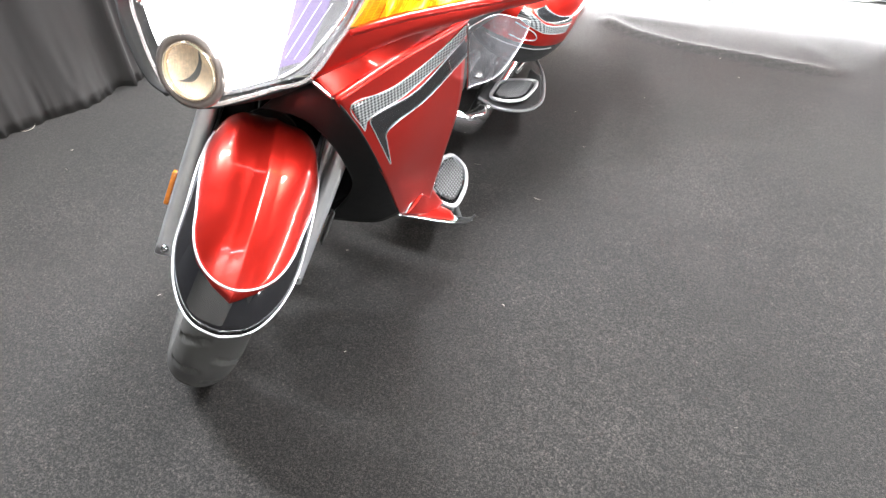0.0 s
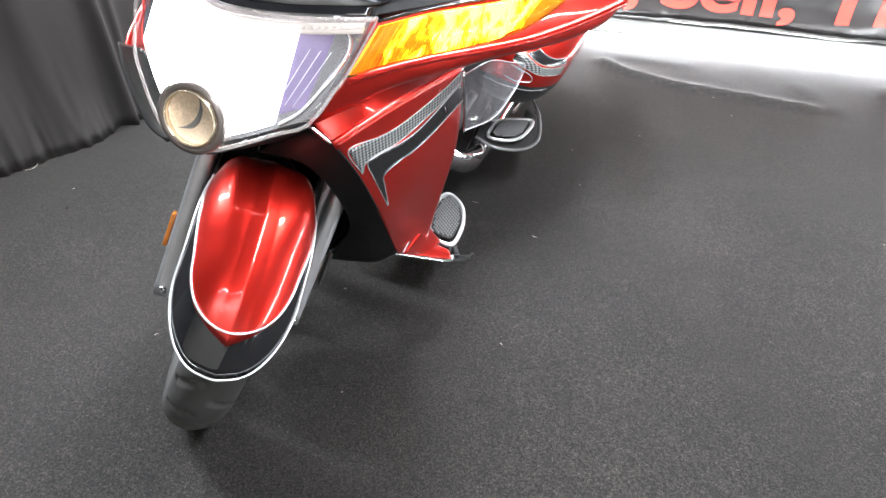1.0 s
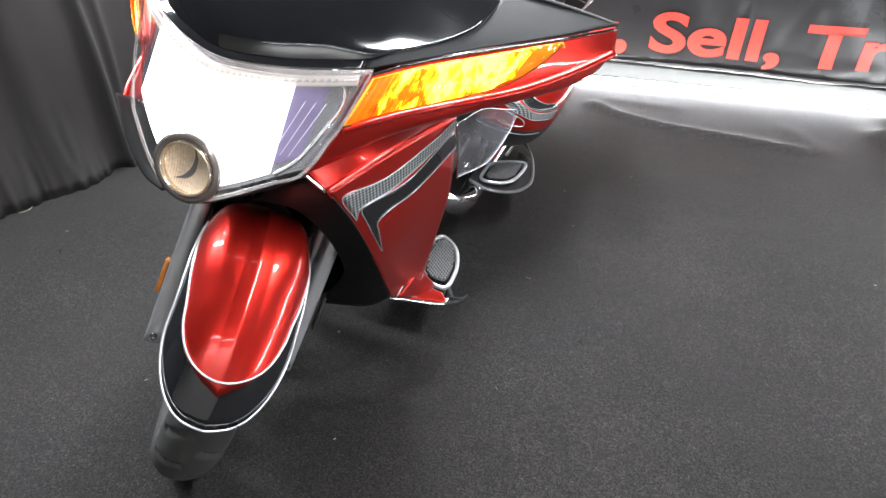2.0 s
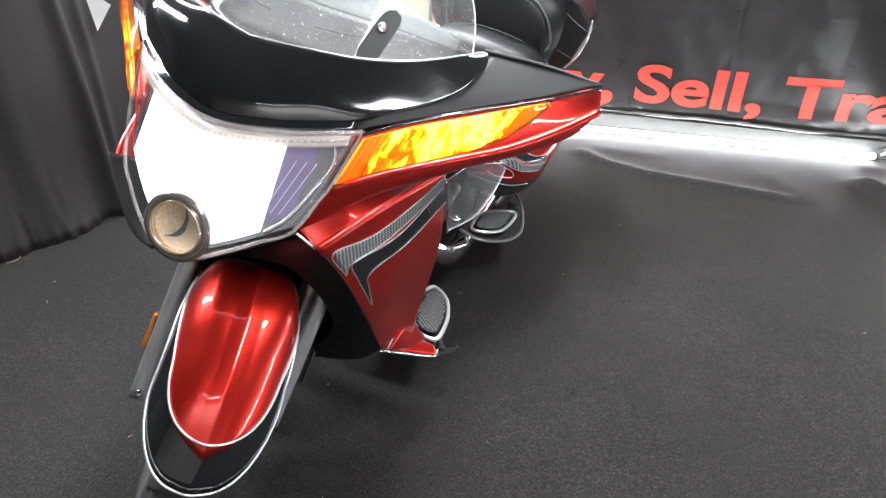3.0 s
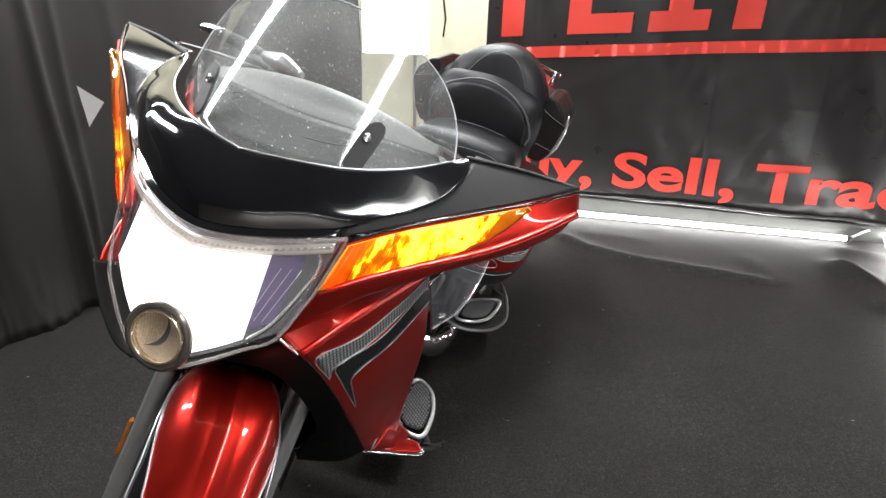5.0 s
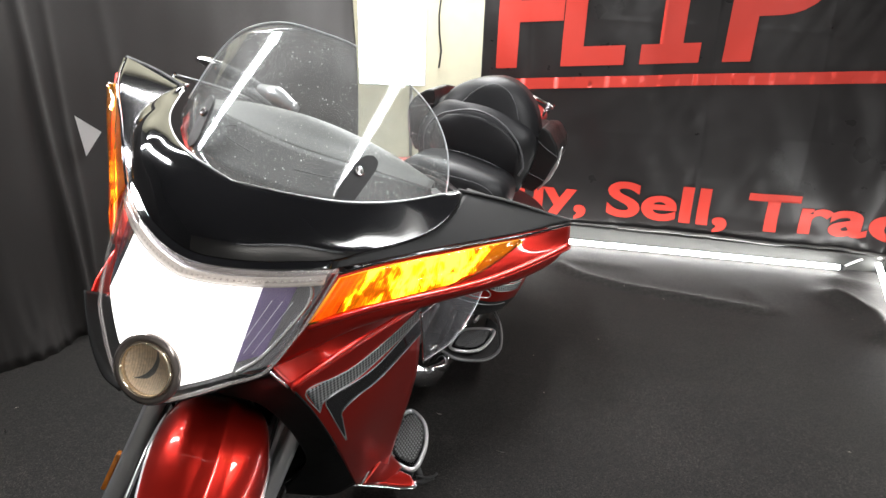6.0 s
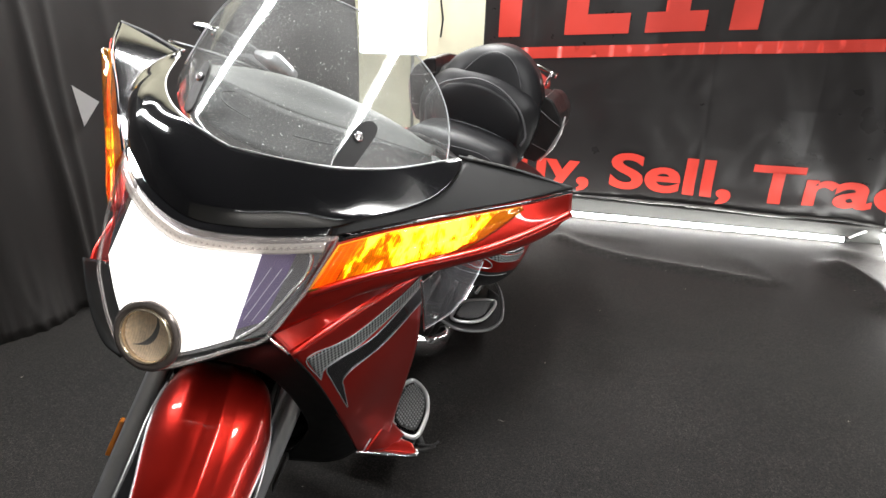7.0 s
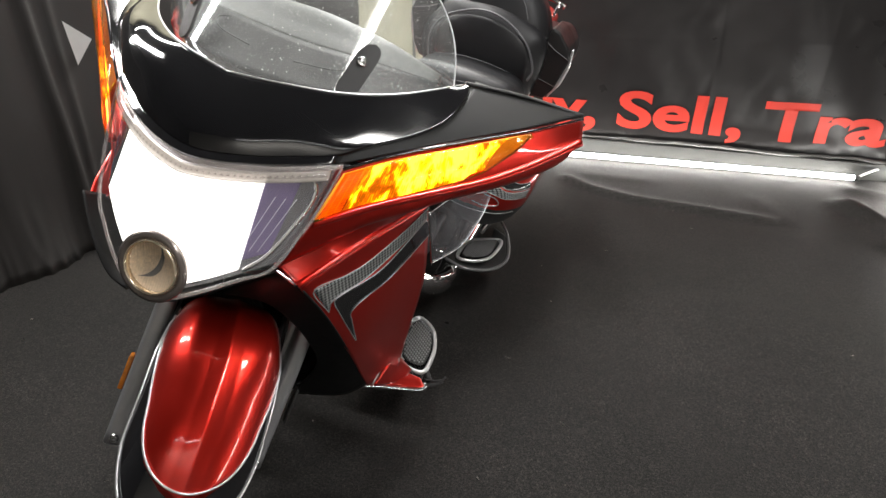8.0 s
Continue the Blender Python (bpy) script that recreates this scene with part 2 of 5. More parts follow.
M_LENS = film("clear lens", (1, 1, 1), 0.01, (1, 1, 1), 0.03)
M_FACET = signal_glow("lit signal reflector", [(0.66, (0.95, 0.22, 0.008)), (0.79, (1.0, 0.38, 0.015)), (0.85, (1.0, 0.58, 0.07)), (0.92, (1.0, 0.93, 0.68))], (0.34, 7.5), 26)
M_SIGBACK = paint("lit amber housing", (0.9, 0.45, 0.03), 0.4, vary=0.1, emit=(1, 0.40, 0.02), power=0.4)
M_DIM = glow("dim signal prism", (1.0, 0.24, 0.012), 0.22, 0.55)
M_TAIL = signal_glow("dull amber prism", [(0.55, (0.8, 0.20, 0.012)), (0.95, (0.9, 0.34, 0.03))], (0.12, 0.3), 30)
M_PIN = paint("grey pinstripe", (0.42, 0.42, 0.42), 0.35, metal=0.4, vary=0.05)
M_GREY = paint("dark grey metal", (0.16, 0.16, 0.16), 0.32, metal=0.5, vary=0.1)
M_SATIN = paint("satin black shell", (0.014, 0.014, 0.014), 0.42, coat=0.05, vary=0.1, bump=0.1, bump_scale=900)
M_PIPING = paint("pale grey piping", (0.085, 0.085, 0.09), 0.35, vary=0.1)
M_FLANK = paint("satin black wing top", (0.008, 0.008, 0.008), 0.5, vary=0.1, scale=40, bump=0.15, bump_scale=900)
M_CHIN = paint("smooth black chin plastic", (0.008, 0.008, 0.008), 0.5, coat=0.0, vary=0.12, scale=40)
M_EDGE = paint("pale polycarbonate edge", (0.7, 0.72, 0.74), 0.15, coat=0.8, vary=0.05)
M_HAZE = film("hazy deflector", (0.92, 0.92, 0.95), 0.09, (0.75, 0.75, 0.8), 0.1, dust=0.5)
M_DASH = paint("dash top paled for light above", (0.13, 0.13, 0.125), 0.42, vary=0.12, scale=50, bump=0.3, bump_scale=900)
M_STRIPE = paint("black stripe paint", (0.012, 0.012, 0.013), 0.22, coat=0.9, vary=0.1)
M_CARBON = woven("carbon weave print", (0.012, 0.014, 0.015), (0.30, 0.31, 0.31), 210, 0.3)
M_STUD = paint("worn rubber studs", (0.17, 0.17, 0.17), 0.5, vary=0.2, scale=300)
M_TUBE = paint("lit tube", (1, 1, 1), 0.4, vary=0, emit=(1, 0.99, 0.95), power=12)

M_FLANKFADE = paint("black wing top, gloss turning satin", (0.008, 0.008, 0.008), 0.4, vary=0.1, scale=40)
nt_ = M_FLANKFADE.node_tree
sep_, ramp_ = nt_.nodes.new("ShaderNodeSeparateXYZ"), nt_.nodes.new("ShaderNodeMapRange")
ramp_.interpolation_type = "SMOOTHSTEP"
for key_, val_ in (("From Min", 0.18), ("From Max", 0.25), ("To Min", 0.09), ("To Max", 0.5)):
    ramp_.inputs[key_].default_value = val_
nt_.links.new(nt_.nodes["Texture Coordinate"].outputs["Object"], sep_.inputs[0])
nt_.links.new(sep_.outputs["X"], ramp_.inputs["Value"])
nt_.links.new(ramp_.outputs[0], nt_.nodes["Principled BSDF"].inputs["Roughness"])

for m_ in (M_FLANK, M_FLANKFADE, M_LEATHER, M_SATIN, M_CHIN):
    m_.node_tree.nodes["Principled BSDF"].inputs["Specular IOR Level"].default_value = 0.3
M_FLANKFADE.node_tree.nodes["Principled BSDF"].inputs["Specular IOR Level"].default_value = 0.2
M_CHIN.node_tree.nodes["Principled BSDF"].inputs["Specular IOR Level"].default_value = 0.12


# ---- mesh helpers ----
def part(name, bm, material, parent=None, label="", smooth=True):
    me = bpy.data.meshes.new(name)
    bm.normal_update()
    bm.to_mesh(me)
    bm.free()
    if smooth:
        for p in me.polygons:
            p.use_smooth = True
    for m in (material if isinstance(material, (list, tuple)) else [material]):
        me.materials.append(m)
    ob = new(name, me)
    if parent:
        ob.parent = parent
    return tagged(ob, label)


def spline(pts, n):
    """n + 1 points of a Catmull-Rom curve through pts, at even steps of length."""
    p = [np.array(q, float) for q in pts]
    if len(p) == 2:
        return [p[0] + (p[1] - p[0]) * i / n for i in range(n + 1)]
    ext = [2 * p[0] - p[1], *p, 2 * p[-1] - p[-2]]
    fine = []
    for i in range(1, len(ext) - 2):
        a, b, c, d = ext[i - 1:i + 3]
        for k in range(24):
            t = k / 24
            fine.append(0.5 * (2 * b + (c - a) * t + (2 * a - 5 * b + 4 * c - d) * t * t + (3 * b - a - 3 * c + d) * t ** 3))
    fine.append(p[-1])
    fine = np.array(fine)
    s = np.concatenate([[0], np.cumsum(np.linalg.norm(np.diff(fine, axis=0), axis=1))])
    return [np.array([np.interp(u, s, fine[:, k]) for k in range(fine.shape[1])]) for u in np.linspace(0, s[-1], n + 1)]


def sheet(rails, nu=24, nv=12, thick=0.003, flip=False, mirror=False):
    """A smooth skin across rails (each a list of control points), with thickness behind it."""
    rows = [spline(r, nu) for r in rails]
    grid = [spline([r[i] for r in rows], nv) for i in range(nu + 1)]
    if mirror:
        grid = [[np.array((-q[0], q[1], q[2])) for q in col] for col in grid]
        flip = not flip
    bm = bmesh.new()
    vs = [[bm.verts.new(q) for q in col] for col in grid]
    for i in range(nu):
        for j in range(nv):
            f = [vs[i][j], vs[i + 1][j], vs[i + 1][j + 1], vs[i][j + 1]]
            if len({v.co.to_tuple(5) for v in f}) >= 3:
                bm.faces.new(f[::-1] if flip else f)
    bmesh.ops.remove_doubles(bm, verts=bm.verts, dist=1e-5)
    if thick:
        bm.normal_update()
        bmesh.ops.solidify(bm, geom=bm.faces[:], thickness=thick)
    return bm


def tube(pts, r, n=24, sides=10, ends=None):
    """A round bar along a curve; r may be a list that tapers."""
    c = spline(pts, n)
    bm = bmesh.new()
    rings = []
    up = Vector((0.13, 0.21, 0.97))
    for i, q in enumerate(c):
        d = Vector(c[min(i + 1, n)] - c[max(i - 1, 0)]).normalized()
        a = d.cross(up).normalized()
        b = a.cross(d)
        rr = r if not isinstance(r, (list, tuple)) else float(np.interp(i / n, np.linspace(0, 1, len(r)), r))
        rings.append([bm.verts.new(Vector(q) + rr * (math.cos(t) * a + math.sin(t) * b)) for t in (2 * math.pi * k / sides for k in range(sides))])
    for i in range(n):
        for j in range(sides):
            bm.faces.new((rings[i][j], rings[i][(j + 1) % sides], rings[i + 1][(j + 1) % sides], rings[i + 1][j]))
    bm.faces.new(rings[0][::-1])
    bm.faces.new(rings[-1])
    return bm


def block(size, at=(0, 0, 0), bevel=0.004, turn=None):
    bm = bmesh.new()
    bmesh.ops.create_cube(bm, size=1)
    bmesh.ops.scale(bm, vec=size, verts=bm.verts)
    if bevel:
        bmesh.ops.bevel(bm, geom=bm.edges[:], offset=bevel, segments=2, profile=0.5, affect="EDGES")
    if turn is not None:
        bmesh.ops.transform(bm, matrix=turn, verts=bm.verts)
    bmesh.ops.translate(bm, vec=at, verts=bm.verts)
    return bm


def moved(bm, f):
    for v in bm.verts:
        v.co = f(v.co)
    return bm


def joined(*bms):
    out = bmesh.new()
    for b in bms:
        me = bpy.data.meshes.new("tmp")
        b.to_mesh(me)
        b.free()
        out.from_mesh(me)
        bpy.data.meshes.remove(me)
    return out


def thing(name, label, category, m=None, group="", kind=""):
    ob = new(name)
    ob.empty_display_size = 0.1
    if m is not None:
        ob.matrix_world = m
    return tagged(ob, label, category, group, kind)


# ---- the setting ----
def fold(x, y, pts, width, height):
    """Height of a soft fold of the cloth along a line of points."""
    best = 9.0
    for (ax, ay), (bx, by) in zip(pts, pts[1:]):
        dx, dy = bx - ax, by - ay
        t = max(0, min(1, ((x - ax) * dx + (y - ay) * dy) / (dx * dx + dy * dy)))
        best = min(best, math.hypot(x - ax - t * dx, y - ay - t * dy))
    return height * math.exp(-(best / width) ** 2)


FOLDS = [([(1.18, 2.42), (1.29, 2.27), (1.5, 2.14), (2.1, 1.94)], 0.035, 0.022), ([(2.62, 2.15), (2.66, 1.9), (2.6, 1.7)], 0.07, 0.05),
         ([(2.15, 2.2), (2.2, 1.95)], 0.06, 0.006), ([(2.75, 2.4), (2.95, 2.3)], 0.06, 0.015), ([(1.3, 2.5), (1.62, 2.42)], 0.05, 0.005), ([(-1.2, 0.5), (-0.7, 0.42)], 0.06, 0.006)]


def floor_z(x, y):
    z = sum(fold(x, y, *f) for f in FOLDS)
    return z + 0.004 * noise.noise((x * 1.3, y * 1.3, 0.3)) + 0.002 * noise.noise((x * 4, y * 4, 2.3))


xs = np.concatenate([[-4, -3, -2.2], np.arange(-1.7, 3.41, 0.035), [3.8, 4.6, 5.5]])
ys = np.concatenate([[-4, -3, -2.2], np.arange(-1.4, 3.11, 0.035), [3.3, 3.6, 4.0]])
bm = bmesh.new()
vs = [[bm.verts.new((x, y, floor_z(x, y) if 1.0 < x < 3.3 and 1.2 < y < 2.75 else 0.003 * noise.noise((x * 1.3, y * 1.3, 0.3)))) for y in ys] for x in xs]
for i in range(len(xs) - 1):
    for j in range(len(ys) - 1):
        bm.faces.new((vs[i][j], vs[i + 1][j], vs[i + 1][j + 1], vs[i][j + 1]))
tagged(part("floor", bm, M_CARPET), "worn black carpet floor with fine pale lint and soft folds", "floor", kind="structure")

# walls and ceiling of the room, around the cloth booth
tagged(part("wall_north", block((10.6, 0.12, 4.4), (1.3, 3.42, 2.15), 0), M_WALL, smooth=False), "cream painted wall behind the banner", "wall", kind="structure")
# south, east, west and ceiling are unseen, added and toned for reflections
tagged(part("wall_south", block((10.6, 0.12, 4.4), (1.3, -4.0, 2.15), 0), M_SHOW, smooth=False), "unseen grey wall closing the room, toned for reflections", "wall", kind="structure")
tagged(part("wall_east", block((0.12, 7.4, 4.4), (5.6, -0.3, 2.15), 0), M_DARK, smooth=False), "unseen dark wall closing the room, toned for reflections", "wall", kind="structure")
tagged(part("wall_west", block((0.12, 7.4, 4.4), (-4.0, -0.3, 2.15), 0), M_DARK, smooth=False), "unseen dark wall closing the room, toned for reflections", "wall", kind="structure")
tagged(part("ceiling", block((10.6, 7.6, 0.1), (1.3, -0.3, 4.35), 0), M_DARK, smooth=False), "unseen dark ceiling, toned for reflections", "ceiling", kind="structure")


def hanging(base, z0, z1, waves, nu=150, nv=34, lean=0.0, tucks=()):
    """Cloth that hangs from a line, with folds that grow towards the hem."""
    line = spline(base, nu)
    bm = bmesh.new()
    vs = []
    for i, q in enumerate(line):
        d = np.array(line[min(i + 1, nu)]) - np.array(line[max(i - 1, 0)])
        n = np.array((d[1], -d[0])) / (np.linalg.norm(d) + 1e-9)
        s = i / nu
        col = []
        for j in range(nv + 1):
            t = j / nv
            w = sum(a * math.sin(f * s * 6.283 + p + 1.2 * math.sin(3 * t + p)) * (1 - 0.45 * t) for a, f, p in waves)
            w += 0.02 * noise.noise((s * 9, t * 3, 1.7)) + lean * t + 0.012 * (1 - t) ** 14 * noise.noise((s * 55, 0.5 * t, 4.1)) + 0.012 * (1 - t) ** 20 + 0.02 * (1 - t) ** 12 * noise.noise((s * 130, 9 * t + 40 * s, 2.6))
            w += sum(h * math.exp(-((s - s0 - sl * t) / wd) ** 2) * (1 - t) ** 0.6 for s0, sl, wd, h in tucks)
            col.append(bm.verts.new((q[0] + n[0] * w, q[1] + n[1] * w, z0 + (z1 - z0) * t)))
        vs.append(col)
    for i in range(nu):
        for j in range(nv):
            bm.faces.new((vs[i][j], vs[i + 1][j], vs[i + 1][j + 1], vs[i][j + 1]))
    bm.normal_update()
    bmesh.ops.solidify(bm, geom=bm.faces[:], thickness=0.003)
    return bm


WAVES = [(0.026, 3, 0.4), (0.005, 7, 1.9), (0.001, 21, 0.8)]
tagged(part("backdrop_curtain", hanging([(-1.75, -0.4), (-1.24, 0.87), (-1.05, 1.12), (-0.9, 1.45), (-0.5, 2.3), (-0.13, 3.0)], 0.0, 1.62, WAVES, 420, tucks=((0.512, -0.012, 0.006, 0.045), (0.525, 0.004, 0.004, 0.015), (0.497, 0.01, 0.012, -0.012), (0.60, -0.02, 0.008, 0.010))), M_CLOTH),
       "hanging black cloth backdrop with soft folds", "curtain")
tagged(part("backdrop_curtain", hanging([(3.75, 2.55), (3.5, 1.4), (3.3, 0.2), (3.2, -1.4)], 0.0, 2.4, WAVES), M_CLOTH), "hanging black cloth backdrop beside the banner", "curtain")

# banner on the north side: u runs along it, h is the height
BA, BC, BS = radians(10), (3.1, 2.6), 0.0


def ban(u, h, out=0.0):
    """A place on the banner, out metres in front of it."""
    soft = 0.03 * math.sin(1.9 * u + 0.7) * math.sin(1.4 * h) + 0.032 * noise.noise((u * 2.4 + 0.8 * h, h * 1.1, 0.4)) + 0.006 * noise.noise((u * 6 + 2 * h, h * 2.4, 3.1))
    soft += sum(a * math.exp(-abs(u - c - 0.02 * math.sin(3 * h)) / 0.012) for c, a in ((-2.16, 0.003), (-1.12, 0.0035), (-0.55, 0.0012), (0.2, 0.003)))
    soft += sum(a * math.exp(-abs(h - c - k * u) / 0.010) for c, k, a in ((0.74, 0.02, 0.0012), (0.52, 0.05, 0.0006), (1.3, -0.03, 0.001)))
    soft += 0.05 * math.exp(-((u + 0.02) / 0.07) ** 2) * max(0, 1 - h) - 0.03 * math.exp(-((u - 0.12) / 0.06) ** 2) * max(0, 1 - h)
    soft += (0.016 + 0.008 * math.sin(5 * u)) * math.exp(-((h - 0.15) / 0.06) ** 2)
    soft += 0.03 * noise.noise((u * 11, h * 6, 7.0)) * math.exp(-((u + 0.12) / 0.3) ** 2) * max(0.0, 1 - h / 0.24) + 0.012 * noise.noise((u * 16 + 5 * h, h * 9, 1.0)) * max(0.0, 1 - h / 0.22)
    soft += 0.0018 * noise.noise((u * 13 - 6 * h, h * 5 + 2 * u, 5.5)) + 0.006 * max(0.0, noise.noise((u * 3 - 4 * h, 2 * h + u, 9.1))) ** 2
    d = soft + out
    return (BC[0] + u * math.cos(BA) - d * math.sin(BA), BC[1] - u * math.sin(BA) - d * math.cos(BA), h)


bm = bmesh.new()
us, hs = np.linspace(-2.46, 0.62, 360), np.concatenate([np.linspace(0.085, 0.2, 16), np.linspace(0.21, 2.1, 180)])
vs = [[bm.verts.new(ban(u, h + 0.009 * math.sin(4 * u) * max(0.0, (0.125 - h) / 0.04))) for h in hs] for u in us]
for i in range(len(us) - 1):
    for j in range(len(hs) - 1):
        bm.faces.new((vs[i][j], vs[i + 1][j], vs[i + 1][j + 1], vs[i][j + 1]))
bm.normal_update()
bmesh.ops.solidify(bm, geom=bm.faces[:], thickness=0.0015)
banner = tagged(part("banner", bm, M_BANNER), "creased black vinyl banner with red lettering, hung behind the motorcycle", "banner")


def grid_cut(bm, step):
    """Cuts flat print along an even grid, so that it can follow the cloth."""
    for axis in (0, 1):
        lo, hi = min(v.co[axis] for v in bm.verts), max(v.co[axis] for v in bm.verts)
        for c in np.arange(lo + step, hi, step):
            at = Vector((c, 0, 0)) if axis == 0 else Vector((0, c, 0))
            bmesh.ops.bisect_plane(bm, geom=bm.verts[:] + bm.edges[:] + bm.faces[:], plane_co=at, plane_no=(1 - axis, axis, 0))


def on_banner(name, shapes, label=""):
    """Flat print on the banner: each shape a closed outline in (u, h), finely cut so that it follows the folds."""
    bm = bmesh.new()
    for outline in shapes:
        vs = [bm.verts.new((u, h, 0)) for u, h in outline]
        bm.faces.new(vs)
    bmesh.ops.triangulate(bm, faces=bm.faces[:])
    grid_cut(bm, 0.02)
    for v in bm.verts:
        v.co = ban(v.co.x, v.co.y, 0.006)
    return part(name, bm, M_LETTER, banner, label)


def slanted(u, h):
    """The upper print rises a little along the banner."""
    return u, h + 0.069 * (u + 2.371)


def bar(u0, u1, h0, h1):
    n = max(1, int((u1 - u0) / 0.1))
    return [slanted(u0 + (u1 - u0) * i / n, h0) for i in range(n + 1)] + [slanted(u1 - (u1 - u0) * i / n, h1) for i in range(n + 1)]


B0 = 1.054
on_banner("rule", [bar(-2.40, 0.6, 0.925, 0.99)], "red printed rule")
on_banner("large_letter", [bar(-2.371, -2.245, B0, B0 + 0.62), bar(-2.245, -1.99, B0 + 0.26, B0 + 0.38), bar(-2.245, -1.93, B0 + 0.5, B0 + 0.62)])
on_banner("large_letter", [bar(-1.985, -1.86, B0, B0 + 0.62), bar(-1.86, -1.62, B0, B0 + 0.11)])
on_banner("large_letter", [bar(-1.53, -1.201, B0, B0 + 0.11), bar(-1.43, -1.30, B0 + 0.11, B0 + 0.52), bar(-1.53, -1.201, B0 + 0.52, B0 + 0.62)])
bow = [slanted(-0.82 + 0.23 * math.sin(a) , B0 + 0.43 - 0.19 * math.cos(a)) for a in np.linspace(0, math.pi, 14)]
bow_in = [slanted(-0.82 + 0.11 * math.sin(a), B0 + 0.43 - 0.09 * math.cos(a)) for a in np.linspace(math.pi, 0, 14)]
on_banner("large_letter", [bar(-1.075, -0.93, B0, B0 + 0.62), bow + bow_in, bar(-0.93, -0.82, B0 + 0.24, B0 + 0.34), bar(-0.93, -0.82, B0 + 0.52, B0 + 0.62)])


def word(text, u0, u1, h0, height, slope):
    """A printed word from the built-in font, set between u0 and u1."""
    cu = bpy.data.curves.new("word", "FONT")
    cu.body, cu.size, cu.offset, cu.resolution_u = text, 1.0, 0.028, 6
    ob = new("word", cu)
    bpy.context.view_layer.update()
    me = bpy.data.meshes.new_from_object(ob.evaluated_get(bpy.context.evaluated_depsgraph_get()))
    bpy.data.objects.remove(ob)
    bm = bmesh.new()
    bm.from_mesh(me)
    lo, hi = min(v.co.x for v in bm.verts), max(v.co.x for v in bm.verts)
    for v in bm.verts:
        u = u0 + (v.co.x - lo) / (hi - lo) * (u1 - u0)
        v.co = (u, h0 + slope * (u - u0) + v.co.y * height / 0.73, 0)
    bmesh.ops.triangulate(bm, faces=bm.faces[:])
    grid_cut(bm, 0.018)
    for v in bm.verts:
        v.co = ban(v.co.x, v.co.y, 0.006)
    return part("printed_word", bm, M_LETTER, banner)


word("Buy,", -2.42, -1.735, 0.192, 0.215, -0.01)
word("Sell,", -1.61, -0.885, 0.190, 0.222, 0.0)
word("Trade", -0.785, 0.33, 0.184, 0.225, 0.02)


# rolled hem along the banner's lower edge, its colour paled for the tube's glare
part("hem", tube([ban(u, 0.112 + 0.006 * math.sin(4.3 * u) + 0.004 * noise.noise((u * 7, 0.3, 0.8)), 0.020 + 0.006 * noise.noise((u * 9, 3.1, 0.2))) for u in np.linspace(-2.44, 0.0, 60)], [0.012 + 0.005 * noise.noise((k * 0.9, 1.2, 5.0)) for k in range(60)], 180, 12), M_HEM, banner, "glossy rolled hem, paled for the tube's glare")


# light tubes lying on the floor along the backdrop
def floor_tube(p, q, label):
    ob = thing("light_tube", label, "light tube", group="tubes on the floor")
    d = Vector(q) - Vector(p)
    part("tube", tube([p, q], 0.014, 8, 12), M_STRIP, ob, "lit white tube")
    part("holder", tube([Vector(p) - d.normalized() * 0.03, p], 0.015, 2, 10), M_PLASTIC, ob)
    part("holder", tube([q, Vector(q) + d.normalized() * 0.03], 0.015, 2, 10), M_PLASTIC, ob)
    return ob


floor_tube((0.95, 2.80, 0.03), (2.83, 2.525, 0.03), "lit white light tube lying on the floor under the banner")
floor_tube((3.085, 2.585, 0.05), (2.62, 1.66, 0.045), "lit white light tube lying on the floor beside the carpet fold")
floor_tube((2.60, 1.56, 0.035), (2.51, -0.05, 0.035), "lit white light tube lying along the carpet's edge")
floor_tube((2.50, -0.12, 0.035), (2.43, -1.6, 0.035), "lit white light tube lying along the carpet's edge")
tagged(part("cable", tube([(2.84, 2.52, 0.03), (2.9, 2.53, 0.06), (2.98, 2.57, 0.07), (3.06, 2.6, 0.04)], 0.007, 16, 8), M_WHITE), "white lead joining the two light tubes", "cable")
tagged(part("skirting_board", block((3.9, 0.02, 0.1), (0, 0, 0.05), 0.003, None), M_BOARD), "grey skirting board below the banner", "skirting", kind="structure").matrix_world = pose(2.0, 2.745, 0, 0, 0, -10)

# white panel lamp standing behind the windshield's line, and the wall's fittings
panel = thing("panel_lamp", "tall white lit panel lamp hanging against the cream wall", "lamp", pose(0.118, 2.98, 1.5, 0, 0, 2))
part("diffuser", block((0.40, 0.02, 1.12), (0, -0.02, 0), 0.006), M_PANEL, panel, "glowing white diffuser")
part("frame", block((0.415, 0.05, 1.14), (0, 0.018, 0), 0.008), M_WHITE, panel)
for hx in (-0.15, 0.15):
    part("hanger", tube([(hx, 0.02, 0.56), (hx, 0.02, 2.79)], 0.004, 2, 6), M_PLASTIC, panel)
tagged(part("conduit", tube([(0.20, 3.34, 0.0), (0.20, 3.34, 4.3)], 0.011, 4, 10), M_CONCRETE), "grey conduit pipe running up the cream wall", "pipe")
tagged(part("power_cable", tube([(0.385, 3.35, 1.02), (0.40, 3.34, 1.15), (0.375, 3.35, 1.3), (0.39, 3.34, 1.45), (0.38, 3.35, 1.7), (0.385, 3.35, 4.3)], 0.006, 30, 8), M_PLASTIC), "black cable hanging on the cream wall", "cable")

# paper card on the curtain
bm = bmesh.new()
bm.faces.new([bm.verts.new(q) for q in ((-0.885, 1.385, 0.926), (-0.845, 1.472, 0.851), (-0.878, 1.40, 0.766), (-0.882, 1.392, 0.85))])
bmesh.ops.solidify(bm, geom=bm.faces[:], thickness=0.001)
tagged(part("paper_card", bm, M_WHITE, smooth=False), "white paper card caught in the black cloth backdrop", "paper")

